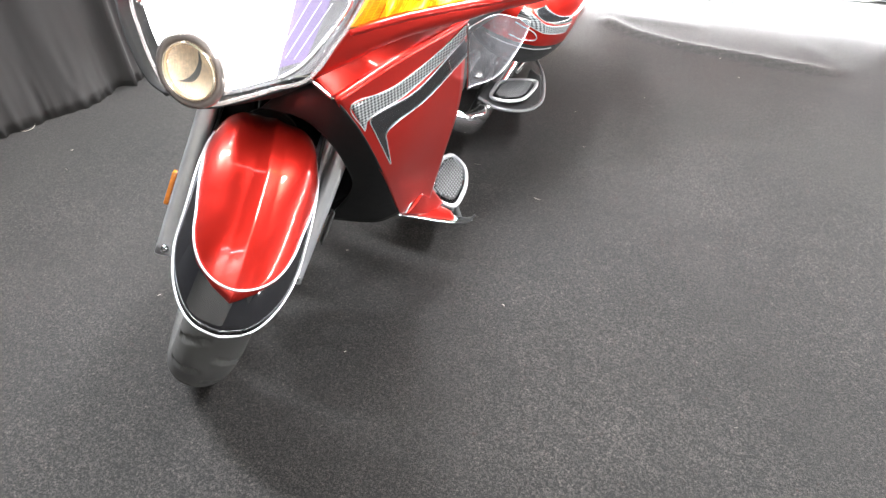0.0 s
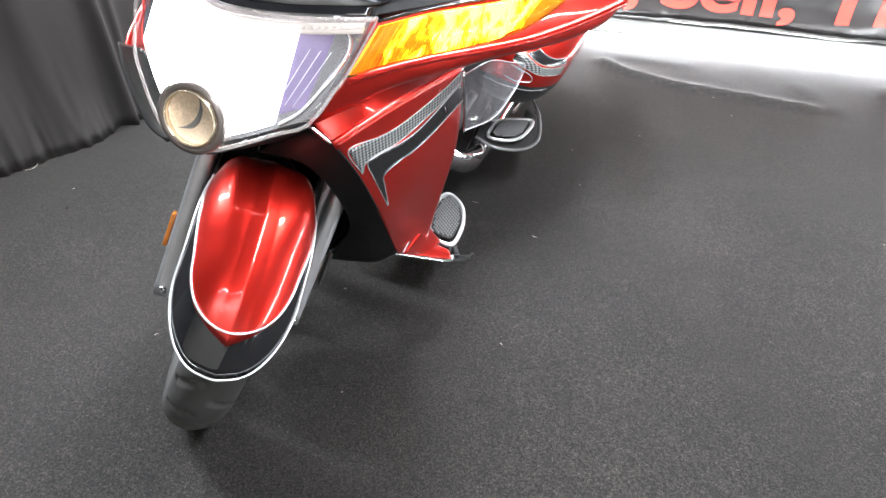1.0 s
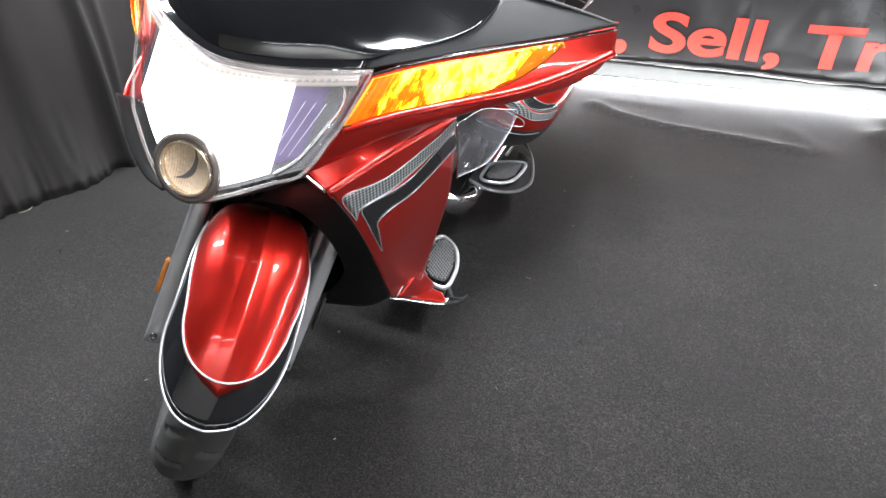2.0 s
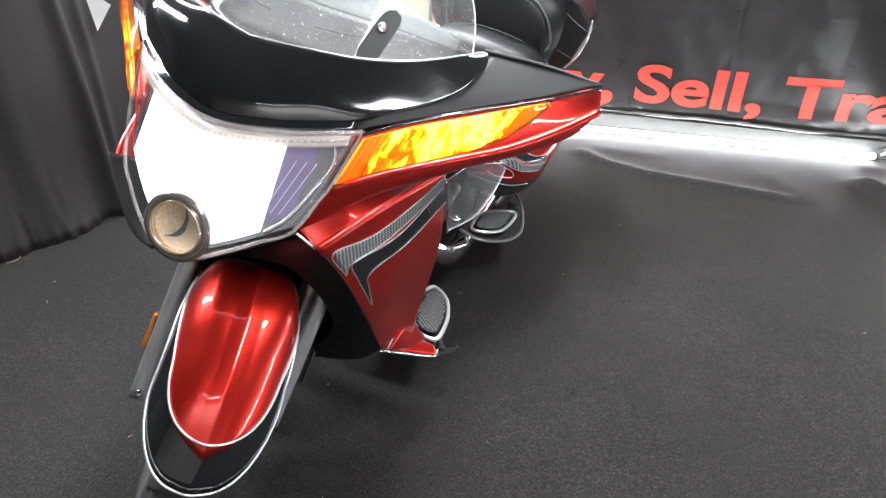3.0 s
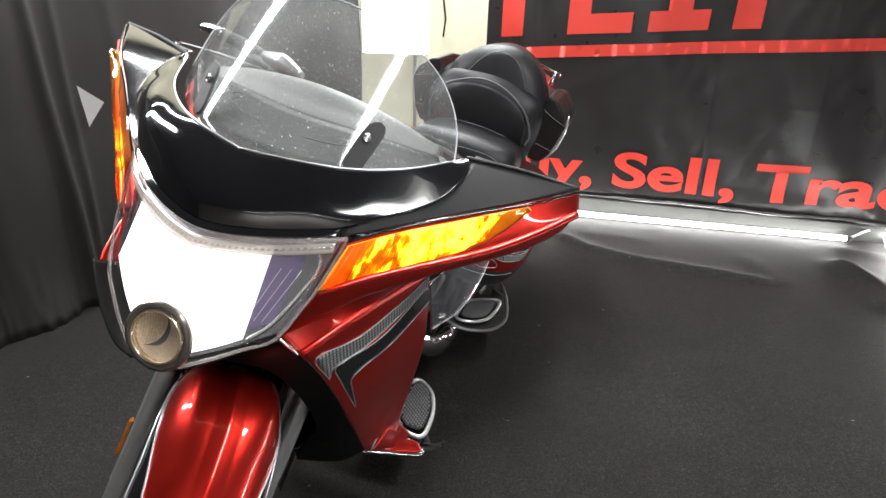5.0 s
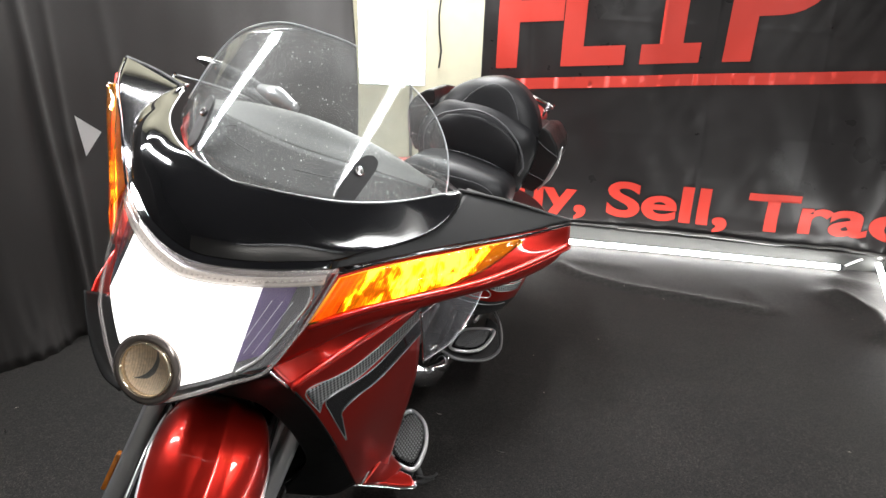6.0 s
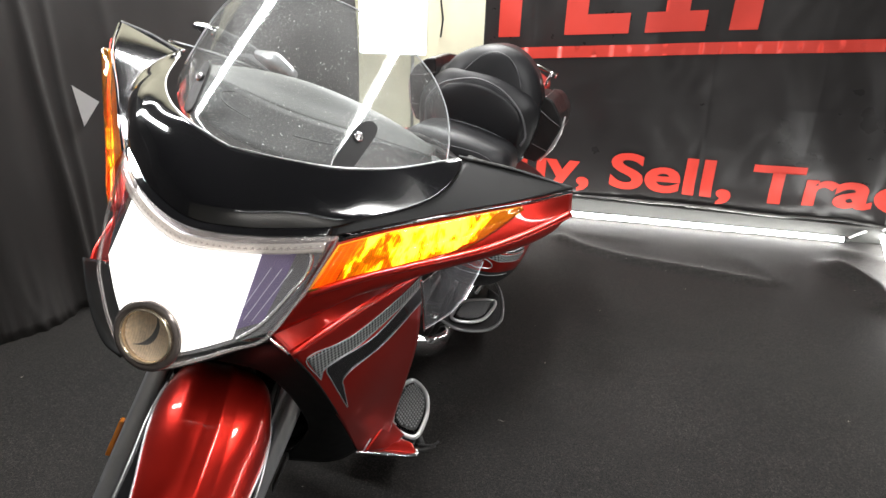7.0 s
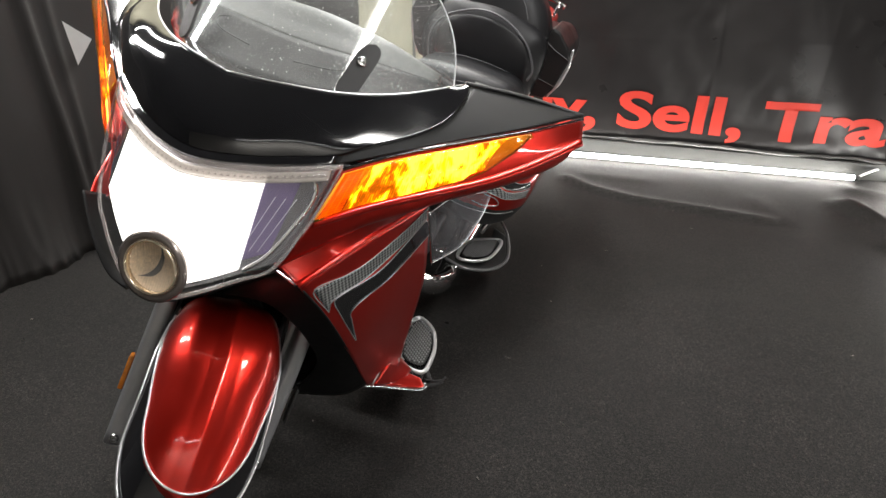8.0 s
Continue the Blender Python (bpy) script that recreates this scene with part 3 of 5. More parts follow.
# lint on the carpet
bm = bmesh.new()
rl = random.Random(5)
flecks = [(0.78, 0.74), (0.57, 0.92), (0.93, 0.45), (-0.84, 0.69)] + [(rl.uniform(-1.0, 2.6), rl.uniform(-0.4, 2.2)) for _ in range(36)]
for k, (x, y) in enumerate(flecks):
    a, s = rl.uniform(0, 6.28), (0.012 if k < 4 else rl.uniform(0.002, 0.007))
    c, d = Vector((math.cos(a), math.sin(a), 0)) * s, Vector((-math.sin(a), math.cos(a), 0)) * (0.0014 if k < 4 else 0.0009)
    z = 0.006 + (floor_z(x, y) if x > 1 and y > 1.2 else 0)
    p = Vector((x, y, z))
    bm.faces.new([bm.verts.new(q) for q in (p - c, p - c * 0.3 + d, p + c + d * 2, p + c * 0.3 - d)])
bmesh.ops.solidify(bm, geom=bm.faces[:], thickness=0.001)
tagged(part("lint", bm, M_LINT), "pale lint and fibres scattered on the black carpet", "lint", kind="stuff")


tagged(part("thread", tube([(-1.16, 0.985, 0.004), (-1.205, 0.955, 0.003), (-1.19, 0.925, 0.003), (-1.15, 0.912, 0.004), (-1.128, 0.935, 0.006), (-1.145, 0.975, 0.004)], 0.0007, 40, 5), M_LINT), "fine pale thread lying on the carpet by the curtain", "thread")


# ceiling tubes, all out of view
def ceiling_tube(p, q, watts):
    p, q = Vector(p), Vector(q)
    d = (q - p).normalized()
    ob = thing("unseen_ceiling_light", "long white ceiling light out of view, known by reflection or added as fill", "lamp", group="ceiling lights")
    mid, n = (p + q) / 2, (q - p).length
    turn = Matrix.Rotation(math.atan2(d.y, d.x), 4, "Z")
    part("housing", block((n, 0.2, 0.05), mid + Vector((0, 0, 0.07)), 0.008, turn), M_WHITE, ob)
    part("diffuser", block((n - 0.02, 0.17, 0.03), mid + Vector((0, 0, 0.032)), 0.008, turn), M_TUBE, ob, "lit white diffuser")
    for e in (p, q):
        part("cord", tube([e + Vector((0, 0, 0.09)), e + Vector((0, 0, 4.3 - e.z))], 0.004, 2, 6), M_PLASTIC, ob)
    lamp = area_lamp("ceiling_lamp", mid + Vector((0, 0, -0.025)), mid + Vector((0, 0, -1)), n, 0.17, watts)
    lamp.matrix_world = Matrix.Translation(mid + Vector((0, 0, -0.025))) @ turn
    return ob


# these two stand where the windshield mirrors them
ceiling_tube((1.59, -1.28, 2.42), (1.59, 0.7, 2.42), KEY_W)
ceiling_tube((-3.0, 1.24, 2.62), (-0.85, 0.60, 2.62), WEST_W)
# added fill lamps, none seen: brighten the seat, dash and cream wall
ceiling_tube((0.52, 1.25, 2.5), (0.56, 3.05, 2.5), BACK_W)
ceiling_tube((-0.5, 2.9, 3.6), (1.7, 2.9, 3.6), WALL_W)
ceiling_tube((-3.3, 2.5, 4.2), (-1.0, 2.5, 4.2), WALL_W)

# added fill lamp, unseen, high on the far side; brightens its wall for reflections
wall_fill = thing("added_wall_fill", "unseen black fill lamp added to brighten the grey wall for reflections", "lamp", pose(1.2, -3.3, 3.6))
part("housing", joined(block((3.6, 0.03, 0.3), (0, 0.02, 0), 0.006), block((3.6, 0.16, 0.02), (0, -0.06, 0.15), 0.004), block((3.6, 0.05, 0.02), (0, 0, -0.15), 0.004)), M_PLASTIC, wall_fill)
part("diffuser", block((3.5, 0.01, 0.24), (0, -0.004, 0), 0.002), M_WHITE, wall_fill)
for hx in (-1.6, 1.6):
    part("hanger", tube([(hx, 0.0, 0.16), (hx, 0.0, 0.69)], 0.006, 2, 6), M_PLASTIC, wall_fill)
area_lamp("wall_fill_lamp", (1.2, -3.32, 3.6), (1.2, -4.0, 2.6), 3.4, 0.2, SOUTH_W)

# ---- the motorcycle ----
BIKE = pose(0, 0, 0, 0, 0, -15) @ pose(0, 0, 0, 0, 11, 0)
bike = thing("motorcycle", "dark red and black touring motorcycle on its side stand, headlight lit", "motorcycle", BIKE)

STEER_AXIS = Vector((0, math.sin(radians(29)), math.cos(radians(29))))
STEER = Matrix.Translation((-0.056, 0.08, -0.022)) @ Matrix.Translation((0, -0.137, 0)) @ Matrix.Rotation(radians(30), 4, STEER_AXIS) @ Matrix.Translation((0, 0.137, 0))


def steered(co):
    """From the straight-ahead front end to where it stands, turned to the left."""
    return STEER @ Vector((co[0] + 0.056 * co[2], co[1], co[2]))


LOWER_SHIFT = 0.0   # the lower fairing sits off the nose's middle on the right side


def body(co):
    """The body's own lean on its mounts."""
    return Vector((co[0] + LOWER_SHIFT * max(0.0, min(1.0, (0.30 - co[1]) / 0.17)), co[1], co[2] - 0.055 * co[0]))


def bpart(name, bm, mat, parent=None, label="", smooth=True):
    return part(name, moved(bm, body), mat, parent or bike, label, smooth)


def fpart(name, bm, mat, parent=None, label="", smooth=True):
    return part(name, moved(bm, steered), mat, parent or bike, label, smooth)


def mir(pts):
    return [(-x, y, z) for x, y, z in pts]


# -- front wheel --
def turned(profile, n=72, axle=0.32, closed=True):
    bm = bmesh.new()
    rings = [[bm.verts.new((x, r * math.cos(a), axle + r * math.sin(a))) for x, r in profile] for a in np.linspace(0, 2 * math.pi, n, endpoint=False)]
    m = len(profile)
    for i in range(n):
        for j in range(m if closed else m - 1):
            bm.faces.new((rings[i][j], rings[i][(j + 1) % m], rings[(i + 1) % n][(j + 1) % m], rings[(i + 1) % n][j]))
    return bm


def tyre_mesh(hw, R, prof, n=360, m=36):
    """A tyre with curved tread grooves cut into its crown."""
    bm = bmesh.new()
    rings = []
    for i in range(n):
        a = 2 * math.pi * i / n
        ring = []
        for j in range(m + 1):
            p = -1.85 + 3.7 * j / m
            x, r = hw * math.sin(p), R - prof + prof * math.cos(p)
            s = abs(x) / hw
            sgn = 1 if x > 0 else -1
            ph = (math.degrees(a) + (9 if sgn > 0 else 0)) % 18
            arc = abs(ph - 3 - 9 * (s - 0.15) ** 1.5) if s > 0.15 else 9
            if 0.2 < s < 0.93 and abs(p) < 1.5 and arc < 1.3:
                r -= 0.008
            ring.append(bm.verts.new((x, r * math.cos(a), 0.32 + r * math.sin(a))))
        for x, r in ((hw * 0.62, R - prof * 1.5), (-hw * 0.62, R - prof * 1.5)):
            ring.append(bm.verts.new((x, r * math.cos(a), 0.32 + r * math.sin(a))))
        rings.append(ring)
    k = m + 3
    for i in range(n):
        for j in range(k):
            bm.faces.new((rings[i][j], rings[i][(j + 1) % k], rings[(i + 1) % n][(j + 1) % k], rings[(i + 1) % n][j]))
    return bm


wheel = fpart("front_wheel", turned([(0.045, 0.232), (0.05, 0.222), (0.035, 0.205), (-0.035, 0.205), (-0.05, 0.222), (-0.045, 0.232)]), M_BLACK, label="gloss black wheel rim")
fpart("tyre", tyre_mesh(0.065, 0.32, 0.062), M_TYRE, wheel, "grooved black tyre")
fpart("hub", joined(tube([(-0.09, 0, 0.32), (0.09, 0, 0.32)], 0.035, 4, 20)), M_ALU, wheel)
for k in range(5):
    a = 2 * math.pi * k / 5
    fpart("spoke", tube([(0, 0.03 * math.cos(a), 0.32 + 0.03 * math.sin(a)), (0, 0.21 * math.cos(a + 0.15), 0.32 + 0.21 * math.sin(a + 0.15))], [0.02, 0.013], 6, 8), M_BLACK, wheel)
for s in (-1, 1):
    fpart("brake_disc", turned([(s * 0.075, 0.15), (s * 0.08, 0.15), (s * 0.08, 0.09), (s * 0.075, 0.09)], 60), M_CHROME, wheel)


# -- front fender --
def fend(s, a, out=0.0):
    """A place on the fender: s across (-1 to 1), a degrees up round the wheel from straight ahead."""
    w = 0.107 * (1.06 - 0.06 * min(1, max(0, (a - 27) / 30))) * (1 - 0.1 * max(0, (a - 75) / 30))
    r = 0.398 - 0.075 * abs(s) ** (2.6 + 3 * min(1, max(0, (a - 62) / 25))) + 0.005 * max(0, 1 - abs(s) / 0.22) + out - 0.00004 * max(0, a - 60) ** 2
    return (w * s - 0.011, -r * math.cos(radians(a)), 0.32 + r * math.sin(radians(a)))


def chin(s):
    return 28 + 25 * (1 - math.sqrt(max(0, 1 - abs(s) ** 2.6)))


RED_HALF = [(0, 36.8), (0.3, 39.7), (0.6, 44), (0.76, 49), (0.84, 55), (0.94, 68), (0.985, 80)]
LINE_HALF = [(0, 40.3), (0.25, 40.9), (0.48, 43), (0.66, 46.5), (0.78, 51.5), (0.84, 57), (0.92, 66), (0.97, 78), (0.98, 95)]


def red_low(s):
    return float(np.interp(abs(s), *zip(*RED_HALF)))


def fender_skin(low, smax, high, out, thick=0.003, nu=44, nv=30):
    return sheet_grid([[fend(smax * (2 * i / nu - 1), low(smax * (2 * i / nu - 1)) + (high - low(smax * (2 * i / nu - 1))) * j / nv, out) for j in range(nv + 1)] for i in range(nu + 1)], thick)


def sheet_grid(grid, thick=0.0, flip=False):
    bm = bmesh.new()
    vs = [[bm.verts.new(q) for q in col] for col in grid]
    for i in range(len(vs) - 1):
        for j in range(len(vs[0]) - 1):
            f = [vs[i][j], vs[i + 1][j], vs[i + 1][j + 1], vs[i][j + 1]]
            bm.faces.new(f[::-1] if flip else f)
    if thick:
        bm.normal_update()
        bmesh.ops.solidify(bm, geom=bm.faces[:], thickness=thick)
    return bm


fender = fpart("front_fender", fender_skin(chin, 1.0, 113, 0.0), M_BLACK, label="gloss black fender with a red top and silver lines")
fpart("fender_top", fender_skin(red_low, 0.985, 112, 0.004, nu=64), M_RED, fender, "dark red fender top with a centre crease")
ARC = [math.sin(radians(k)) for k in range(80, -81, -10)]
fpart("edge_trim", tube([fend(1, a, 0.002) for a in (100, 88, 76, 64, 57)] + [fend(s, chin(s), 0.002) for s in ARC] + [fend(-1, a, 0.002) for a in (57, 64, 76, 88, 100)], 0.0020, 140, 8), M_SILVER, fender, "bright silver edge trim")
fpart("silver_line", tube([fend(sg * u, a, 0.006) for sg, half in ((-1, LINE_HALF[:0:-1]), (1, LINE_HALF)) for u, a in half], 0.0020, 160, 8), M_SILVER, fender, "bright silver line")


# -- fork --
def slab(path, w, d, n=20):
    """A flat-sided bar with rounded corners along a path: w across (x), d deep."""
    c = spline(path, n)
    prof = [(sx * (w / 2 - cr), sy * (d / 2 - cr), ang) for sx, sy, ang in ((1, 1, 0), (-1, 1, 90), (-1, -1, 180), (1, -1, 270)) for cr in [min(w, d) * 0.28]]
    bm = bmesh.new()
    rings = []
    for i, q in enumerate(c):
        t = Vector(c[min(i + 1, n)] - c[max(i - 1, 0)]).normalized()
        ex = Vector((1, 0, 0))
        ey = t.cross(ex).normalized()
        ring = []
        cr = min(w, d) * 0.28
        for px, py, ang in prof:
            for k in range(4):
                a = radians(ang + 30 * k)
                ring.append(bm.verts.new(Vector(q) + ex * (px + cr * math.cos(a)) + ey * (py + cr * math.sin(a))))
        rings.append(ring)
    m = len(rings[0])
    for i in range(n):
        for j in range(m):
            bm.faces.new((rings[i][j], rings[i][(j + 1) % m], rings[i + 1][(j + 1) % m], rings[i + 1][j]))
    bm.faces.new(rings[0][::-1])
    bm.faces.new(rings[-1])
    return bm


for s in (-1, 1):
    fx = 0.132 if s < 0 else 0.150
    leg = fpart("fork_leg", slab([(s * fx, -0.029, 0.287), (s * fx, 0.08, 0.5), (s * (fx - 0.002), 0.21, 0.735)], 0.036, 0.066), M_ALU, label="grey satin fork leg cover")
    fpart("bolt", joined(tube([(s * fx, -0.044, 0.317), (s * fx, -0.062, 0.325)], 0.008, 2, 14), tube([(s * fx, -0.046, 0.318), (s * fx, -0.065, 0.3265)], 0.0045, 2, 6)), M_CHROME, leg)
    fpart("fork_tube", tube([(s * 0.128, 0.02, 0.3), (s * 0.128, 0.25, 0.75)], 0.024, 8, 16), M_ALU, leg)
    rf = fpart("reflector", block((0.010, 0.026, 0.075), (0, 0, 0), 0.003, Matrix.Rotation(radians(-28), 4, "X")), M_REFLEX, leg, "amber side reflector")
    fpart("reflector_plate", block((0.006, 0.03, 0.083), (s * (fx + 0.0165) + 0.02, 0.045, 0.405), 0.002, Matrix.Rotation(radians(-28), 4, "X")), M_PLASTIC, leg)
    for v in rf.data.vertices:
        v.co += STEER @ Vector((s * (fx + 0.022) + 0.02, 0.045, 0.405)) - STEER @ Vector((0, 0, 0))
    fpart("brake_line", tube([(s * 0.118, 0.03, 0.36), (s * 0.122, 0.08, 0.47), (s * 0.112, 0.13, 0.56), (s * 0.10, 0.19, 0.66)], 0.004, 16, 8), M_PLASTIC, leg)


# -- headlight --
def lens_y(x, z):
    return -0.01 + 0.5 * (z - 0.78) + 2.04 * x * x


def lens(x, z, back=0.0):
    return (x, lens_y(x, z) + back, z)


def lens_top(x):
    return 0.943 + 0.030 * (min(abs(x), 0.217) / 0.217) ** 1.2


LENS_LEFT = [(0.0, 0.741), (0.04, 0.748), (0.085, 0.770), (0.13, 0.794), (0.168, 0.813), (0.19, 0.865), (0.2, 0.893), (0.217, 0.970)]
outline = [(-x * (0.94 if z < 0.85 else 1), z) for x, z in LENS_LEFT[::-1]] + LENS_LEFT[1:]
top_line = [(x, lens_top(x)) for x in np.linspace(-0.217, 0.217, 15)]


def lens_skin(scale_in, back, x0=-1.0, x1=1.0, thick=0.0, n=40, m=16, l0=0.0, l1=0.0):
    """A piece of the lens between its lower and upper edge, drawn in by scale_in metres."""
    low = spline([(x, z) for x, z in outline], 120)
    grid = []
    for i in range(n + 1):
        f, g = x0 + (x1 - x0) * i / n, x0 - l0 + (x1 - l1 - x0 + l0) * i / n
        x = g * (0.214 - scale_in)
        xl = f * 0.172
        zl = float(np.interp(xl, [p[0] for p in outline if p[1] < 0.82], [p[1] for p in outline if p[1] < 0.82])) + scale_in
        zt = lens_top(x) - scale_in
        col = []
        for j in range(m + 1):
            t = j / m
            col.append(lens(xl + (x - xl) * t ** 0.8, zl + (zt - zl) * t, back))
        grid.append(col)
    return sheet_grid(grid, thick, flip=True)


lamp = bpart("headlight", joined(tube([lens(x, z, -0.001) for x, z in outline], 0.003, 90, 8), tube([lens(x, z, -0.001) for x, z in top_line], 0.004, 60, 8)), M_RIM, label="large clear headlight unit, lit white")
bpart("lens_band", tube([lens(x, lens_top(x) - 0.012, 0.0) for x in np.linspace(-0.2, 0.2, 15)], 0.005, 60, 6), M_RIM, lamp, "clear ribbed band")
bpart("reflector", lens_skin(0.013, 0.014, -0.92, 0.70, l0=-0.22, l1=0.10), M_HEAD, lamp, "blazing white reflector")
bpart("housing", lens_skin(0.003, 0.022), M_BOWLGREY, lamp, "grey inner housing")
bpart("top_band", sheet_grid([[lens(x, lens_top(x) - 0.003 - 0.016 * j / 5, -0.006 + (0.0012 if k % 2 else 0)) for j in range(6)] for k, x in enumerate(np.linspace(-0.205, 0.205, 90))], 0.001, flip=True), M_BAND, lamp, "clear ribbed band along the lens top")
for s in (-1, 1):
    bpart("side_reflector", lens_skin(0.026, 0.017, 0.70 if s > 0 else -0.99, 0.88 if s > 0 else -0.97, n=14, l0=0.14 if s > 0 else 0), M_VIOLET, lamp, "violet-tinted side reflector")
    for k in range(3 if s > 0 else 0):
        f = s * (0.70 + 0.07 * k)
        bpart("rib", tube([lens(f * 0.165, 0.832, 0.013), lens(f * 0.20, 0.915, 0.013)], 0.0005, 6, 6), M_EDGE, lamp)
    if s > 0:
        bpart("bezel", tube([lens(s * 0.125, 0.80, 0.018), lens(s * 0.15, 0.825, 0.018), lens(s * 0.172, 0.87, 0.018), lens(s * 0.188, 0.92, 0.018), lens(s * 0.175, 0.945, 0.018), lens(s * 0.13, 0.94, 0.018)], 0.004, 30, 8), M_CHROME, lamp)


def disc_ring(c, n, r0, r1, h, seg=48, dome=0.0):
    """A ring (or, with r0 = 0, a domed disc) about the axis n at c."""
    n = Vector(n).normalized()
    a = n.cross(Vector((0, 0, 1))).normalized()
    b = a.cross(n)
    bm = bmesh.new()
    prof = [(r0, 0), (r0, h), ((r0 + r1) / 2, h * 1.25), (r1, h * 0.8), (r1, 0)] if r0 else [(r1 * k / 8, dome * (1 - (k / 8) ** 2)) for k in range(9)]
    rings = [[bm.verts.new(Vector(c) + n * d + (a * math.cos(t) + b * math.sin(t)) * r) for r, d in prof] for t in (2 * math.pi * k / seg for k in range(seg))]
    m = len(prof)
    for i in range(seg):
        for j in range(m if r0 else m - 1):
            f = (rings[i][j], rings[i][(j + 1) % m], rings[(i + 1) % seg][(j + 1) % m], rings[(i + 1) % seg][j])
            bm.faces.new(f)
    bmesh.ops.remove_doubles(bm, verts=bm.verts, dist=1e-5)
    return bm


RC, RN = Vector(lens(0.010, 0.791, -0.010)), Vector((0.10, -0.93, 0.28))
spot = bpart("spot_lamp", disc_ring(RC, RN, 0.044, 0.057, 0.008), M_BRONZE, lamp, "round lower lamp with a smoky ring")
spot_n = RN.normalized()
spot_a = spot_n.cross(Vector((0, 0, 1))).normalized()
spot_b = spot_a.cross(spot_n)
bpart("spot_rim", disc_ring(RC + spot_n * 0.001, RN, 0.0405, 0.0445, 0.0095), M_GOLD, spot, "thin bright ring")
flutes = []
for k in range(81):
    u = -0.0405 + 0.081 * k / 80
    h = math.sqrt(max(1e-8, 0.041 ** 2 - u * u))
    flutes.append([RC + spot_a * u + spot_b * (h * v) - spot_n * (0.011 * (1 - (u * u + h * h * v * v) / 0.041 ** 2) + 0.0008 * math.cos(k * math.pi / 2)) for v in np.linspace(-1, 1, 15)])
bpart("spot_bowl", sheet_grid(flutes, 0.001), M_FLUTED, spot, "fluted reflector bowl catching warm light", smooth=False)
blade = [(-0.007, 0.035, 0.0), (-0.009, 0.020, 0.004), (-0.004, 0.002, 0.008), (0.006, -0.013, 0.0075), (0.019, -0.023, 0.004), (0.034, -0.027, 0.0)]
rims = [spline([tuple(RC + spot_a * (x - 0.55 * w * k) + spot_b * (z - 0.8 * w * k) - spot_n * (0.002 + 0.005 * k)) for x, z, w in blade], 24) for k in (0, 1)]
bpart("spot_shield", sheet_grid([[a_, (a_ + b_) / 2, b_] for a_, b_ in zip(*rims)], 0.0012), M_GREY, spot, "curved bulb shield")
bpart("spot_glass", disc_ring(RC + spot_n * 0.003, RN, 0, 0.042, 0, 48, 0.003), M_LENS, spot, "clear round glass").visible_shadow = False
cover = bpart("lens_cover", lens_skin(0.004, -0.004, -1, 1, 0.0015), M_LENS, lamp, "clear lens cover")
cover.visible_shadow = False


# -- wings with turn signals, nose cowl --
def out(p, d):
    """Pushed outward from the flank of the wing."""
    return (p[0] + 0.7 * d, p[1] - 0.7 * d, p[2])


WT = [(0.217, 0.180, 0.970), (0.279, 0.236, 0.999), (0.354, 0.308, 1.025), (0.463, 0.408, 1.060), (0.546, 0.513, 1.084)]
WC = [(0.192, 0.137, 0.888), (0.245, 0.193, 0.911), (0.288, 0.236, 0.927), (0.399, 0.345, 0.963), (0.45, 0.398, 0.985), (0.50, 0.452, 1.014), (0.551, 0.510, 1.050)]
WL = [(0.150, 0.103, 0.788), (0.195, 0.149, 0.821), (0.25, 0.205, 0.863), (0.336, 0.291, 0.903), (0.372, 0.33, 0.919), (0.44, 0.40, 0.943), (0.497, 0.46, 0.970), (0.535, 0.50, 1.002), (0.551, 0.517, 1.04)]
WU = [(0.13, 0.16, 0.80), (0.2, 0.24, 0.84), (0.3, 0.36, 0.89), (0.42, 0.48, 0.945), (0.545, 0.535, 1.045)]
AB = [(0.192, 0.135, 0.888), (0.231, 0.183, 0.901), (0.288, 0.240, 0.927), (0.35, 0.302, 0.950), (0.397, 0.35, 0.974), (0.428, 0.38, 1.003), (0.453, 0.405, 1.034), (0.463, 0.408, 1.058)]
AT = [(0.217, 0.180, 0.968), (0.279, 0.236, 0.997), (0.354, 0.308, 1.022), (0.42, 0.368, 1.045), (0.463, 0.408, 1.058)]
SB = [(0, 0.180, 1.055), (0.09, 0.198, 1.062), (0.175, 0.247, 1.064), (0.25, 0.322, 1.072), (0.322, 0.445, 1.086)]
CR = [(0.0, 0.085, 0.957), (0.09, 0.105, 0.968), (0.155, 0.145, 0.978), (0.205, 0.180, 0.988), (0.242, 0.217, 1.006), (0.295, 0.272, 1.027), (0.328, 0.330, 1.047), (0.338, 0.388, 1.069), (0.335, 0.430, 1.083), (0.325, 0.452, 1.089)]
CB = [(0, 0.0735, 0.949)] + [(x, lens_y(x, lens_top(x)) - 0.001, lens_top(x) + 0.006) for x in (0.05, 0.1, 0.155, 0.205)]

def across(half):
    """A rail over both sides from its left half."""
    return mir(half[::-1]) + list(half[1:])


cowl = bpart("nose_cowl", sheet([across(CB), across(CR[:4])], 80, 8, 0.003, flip=True), M_BLACK, label="gloss black nose cowl")
BOWL_LOW, BOWL_TOP = spline(across(CR), 90), spline(across(SB), 90)
bowl = []
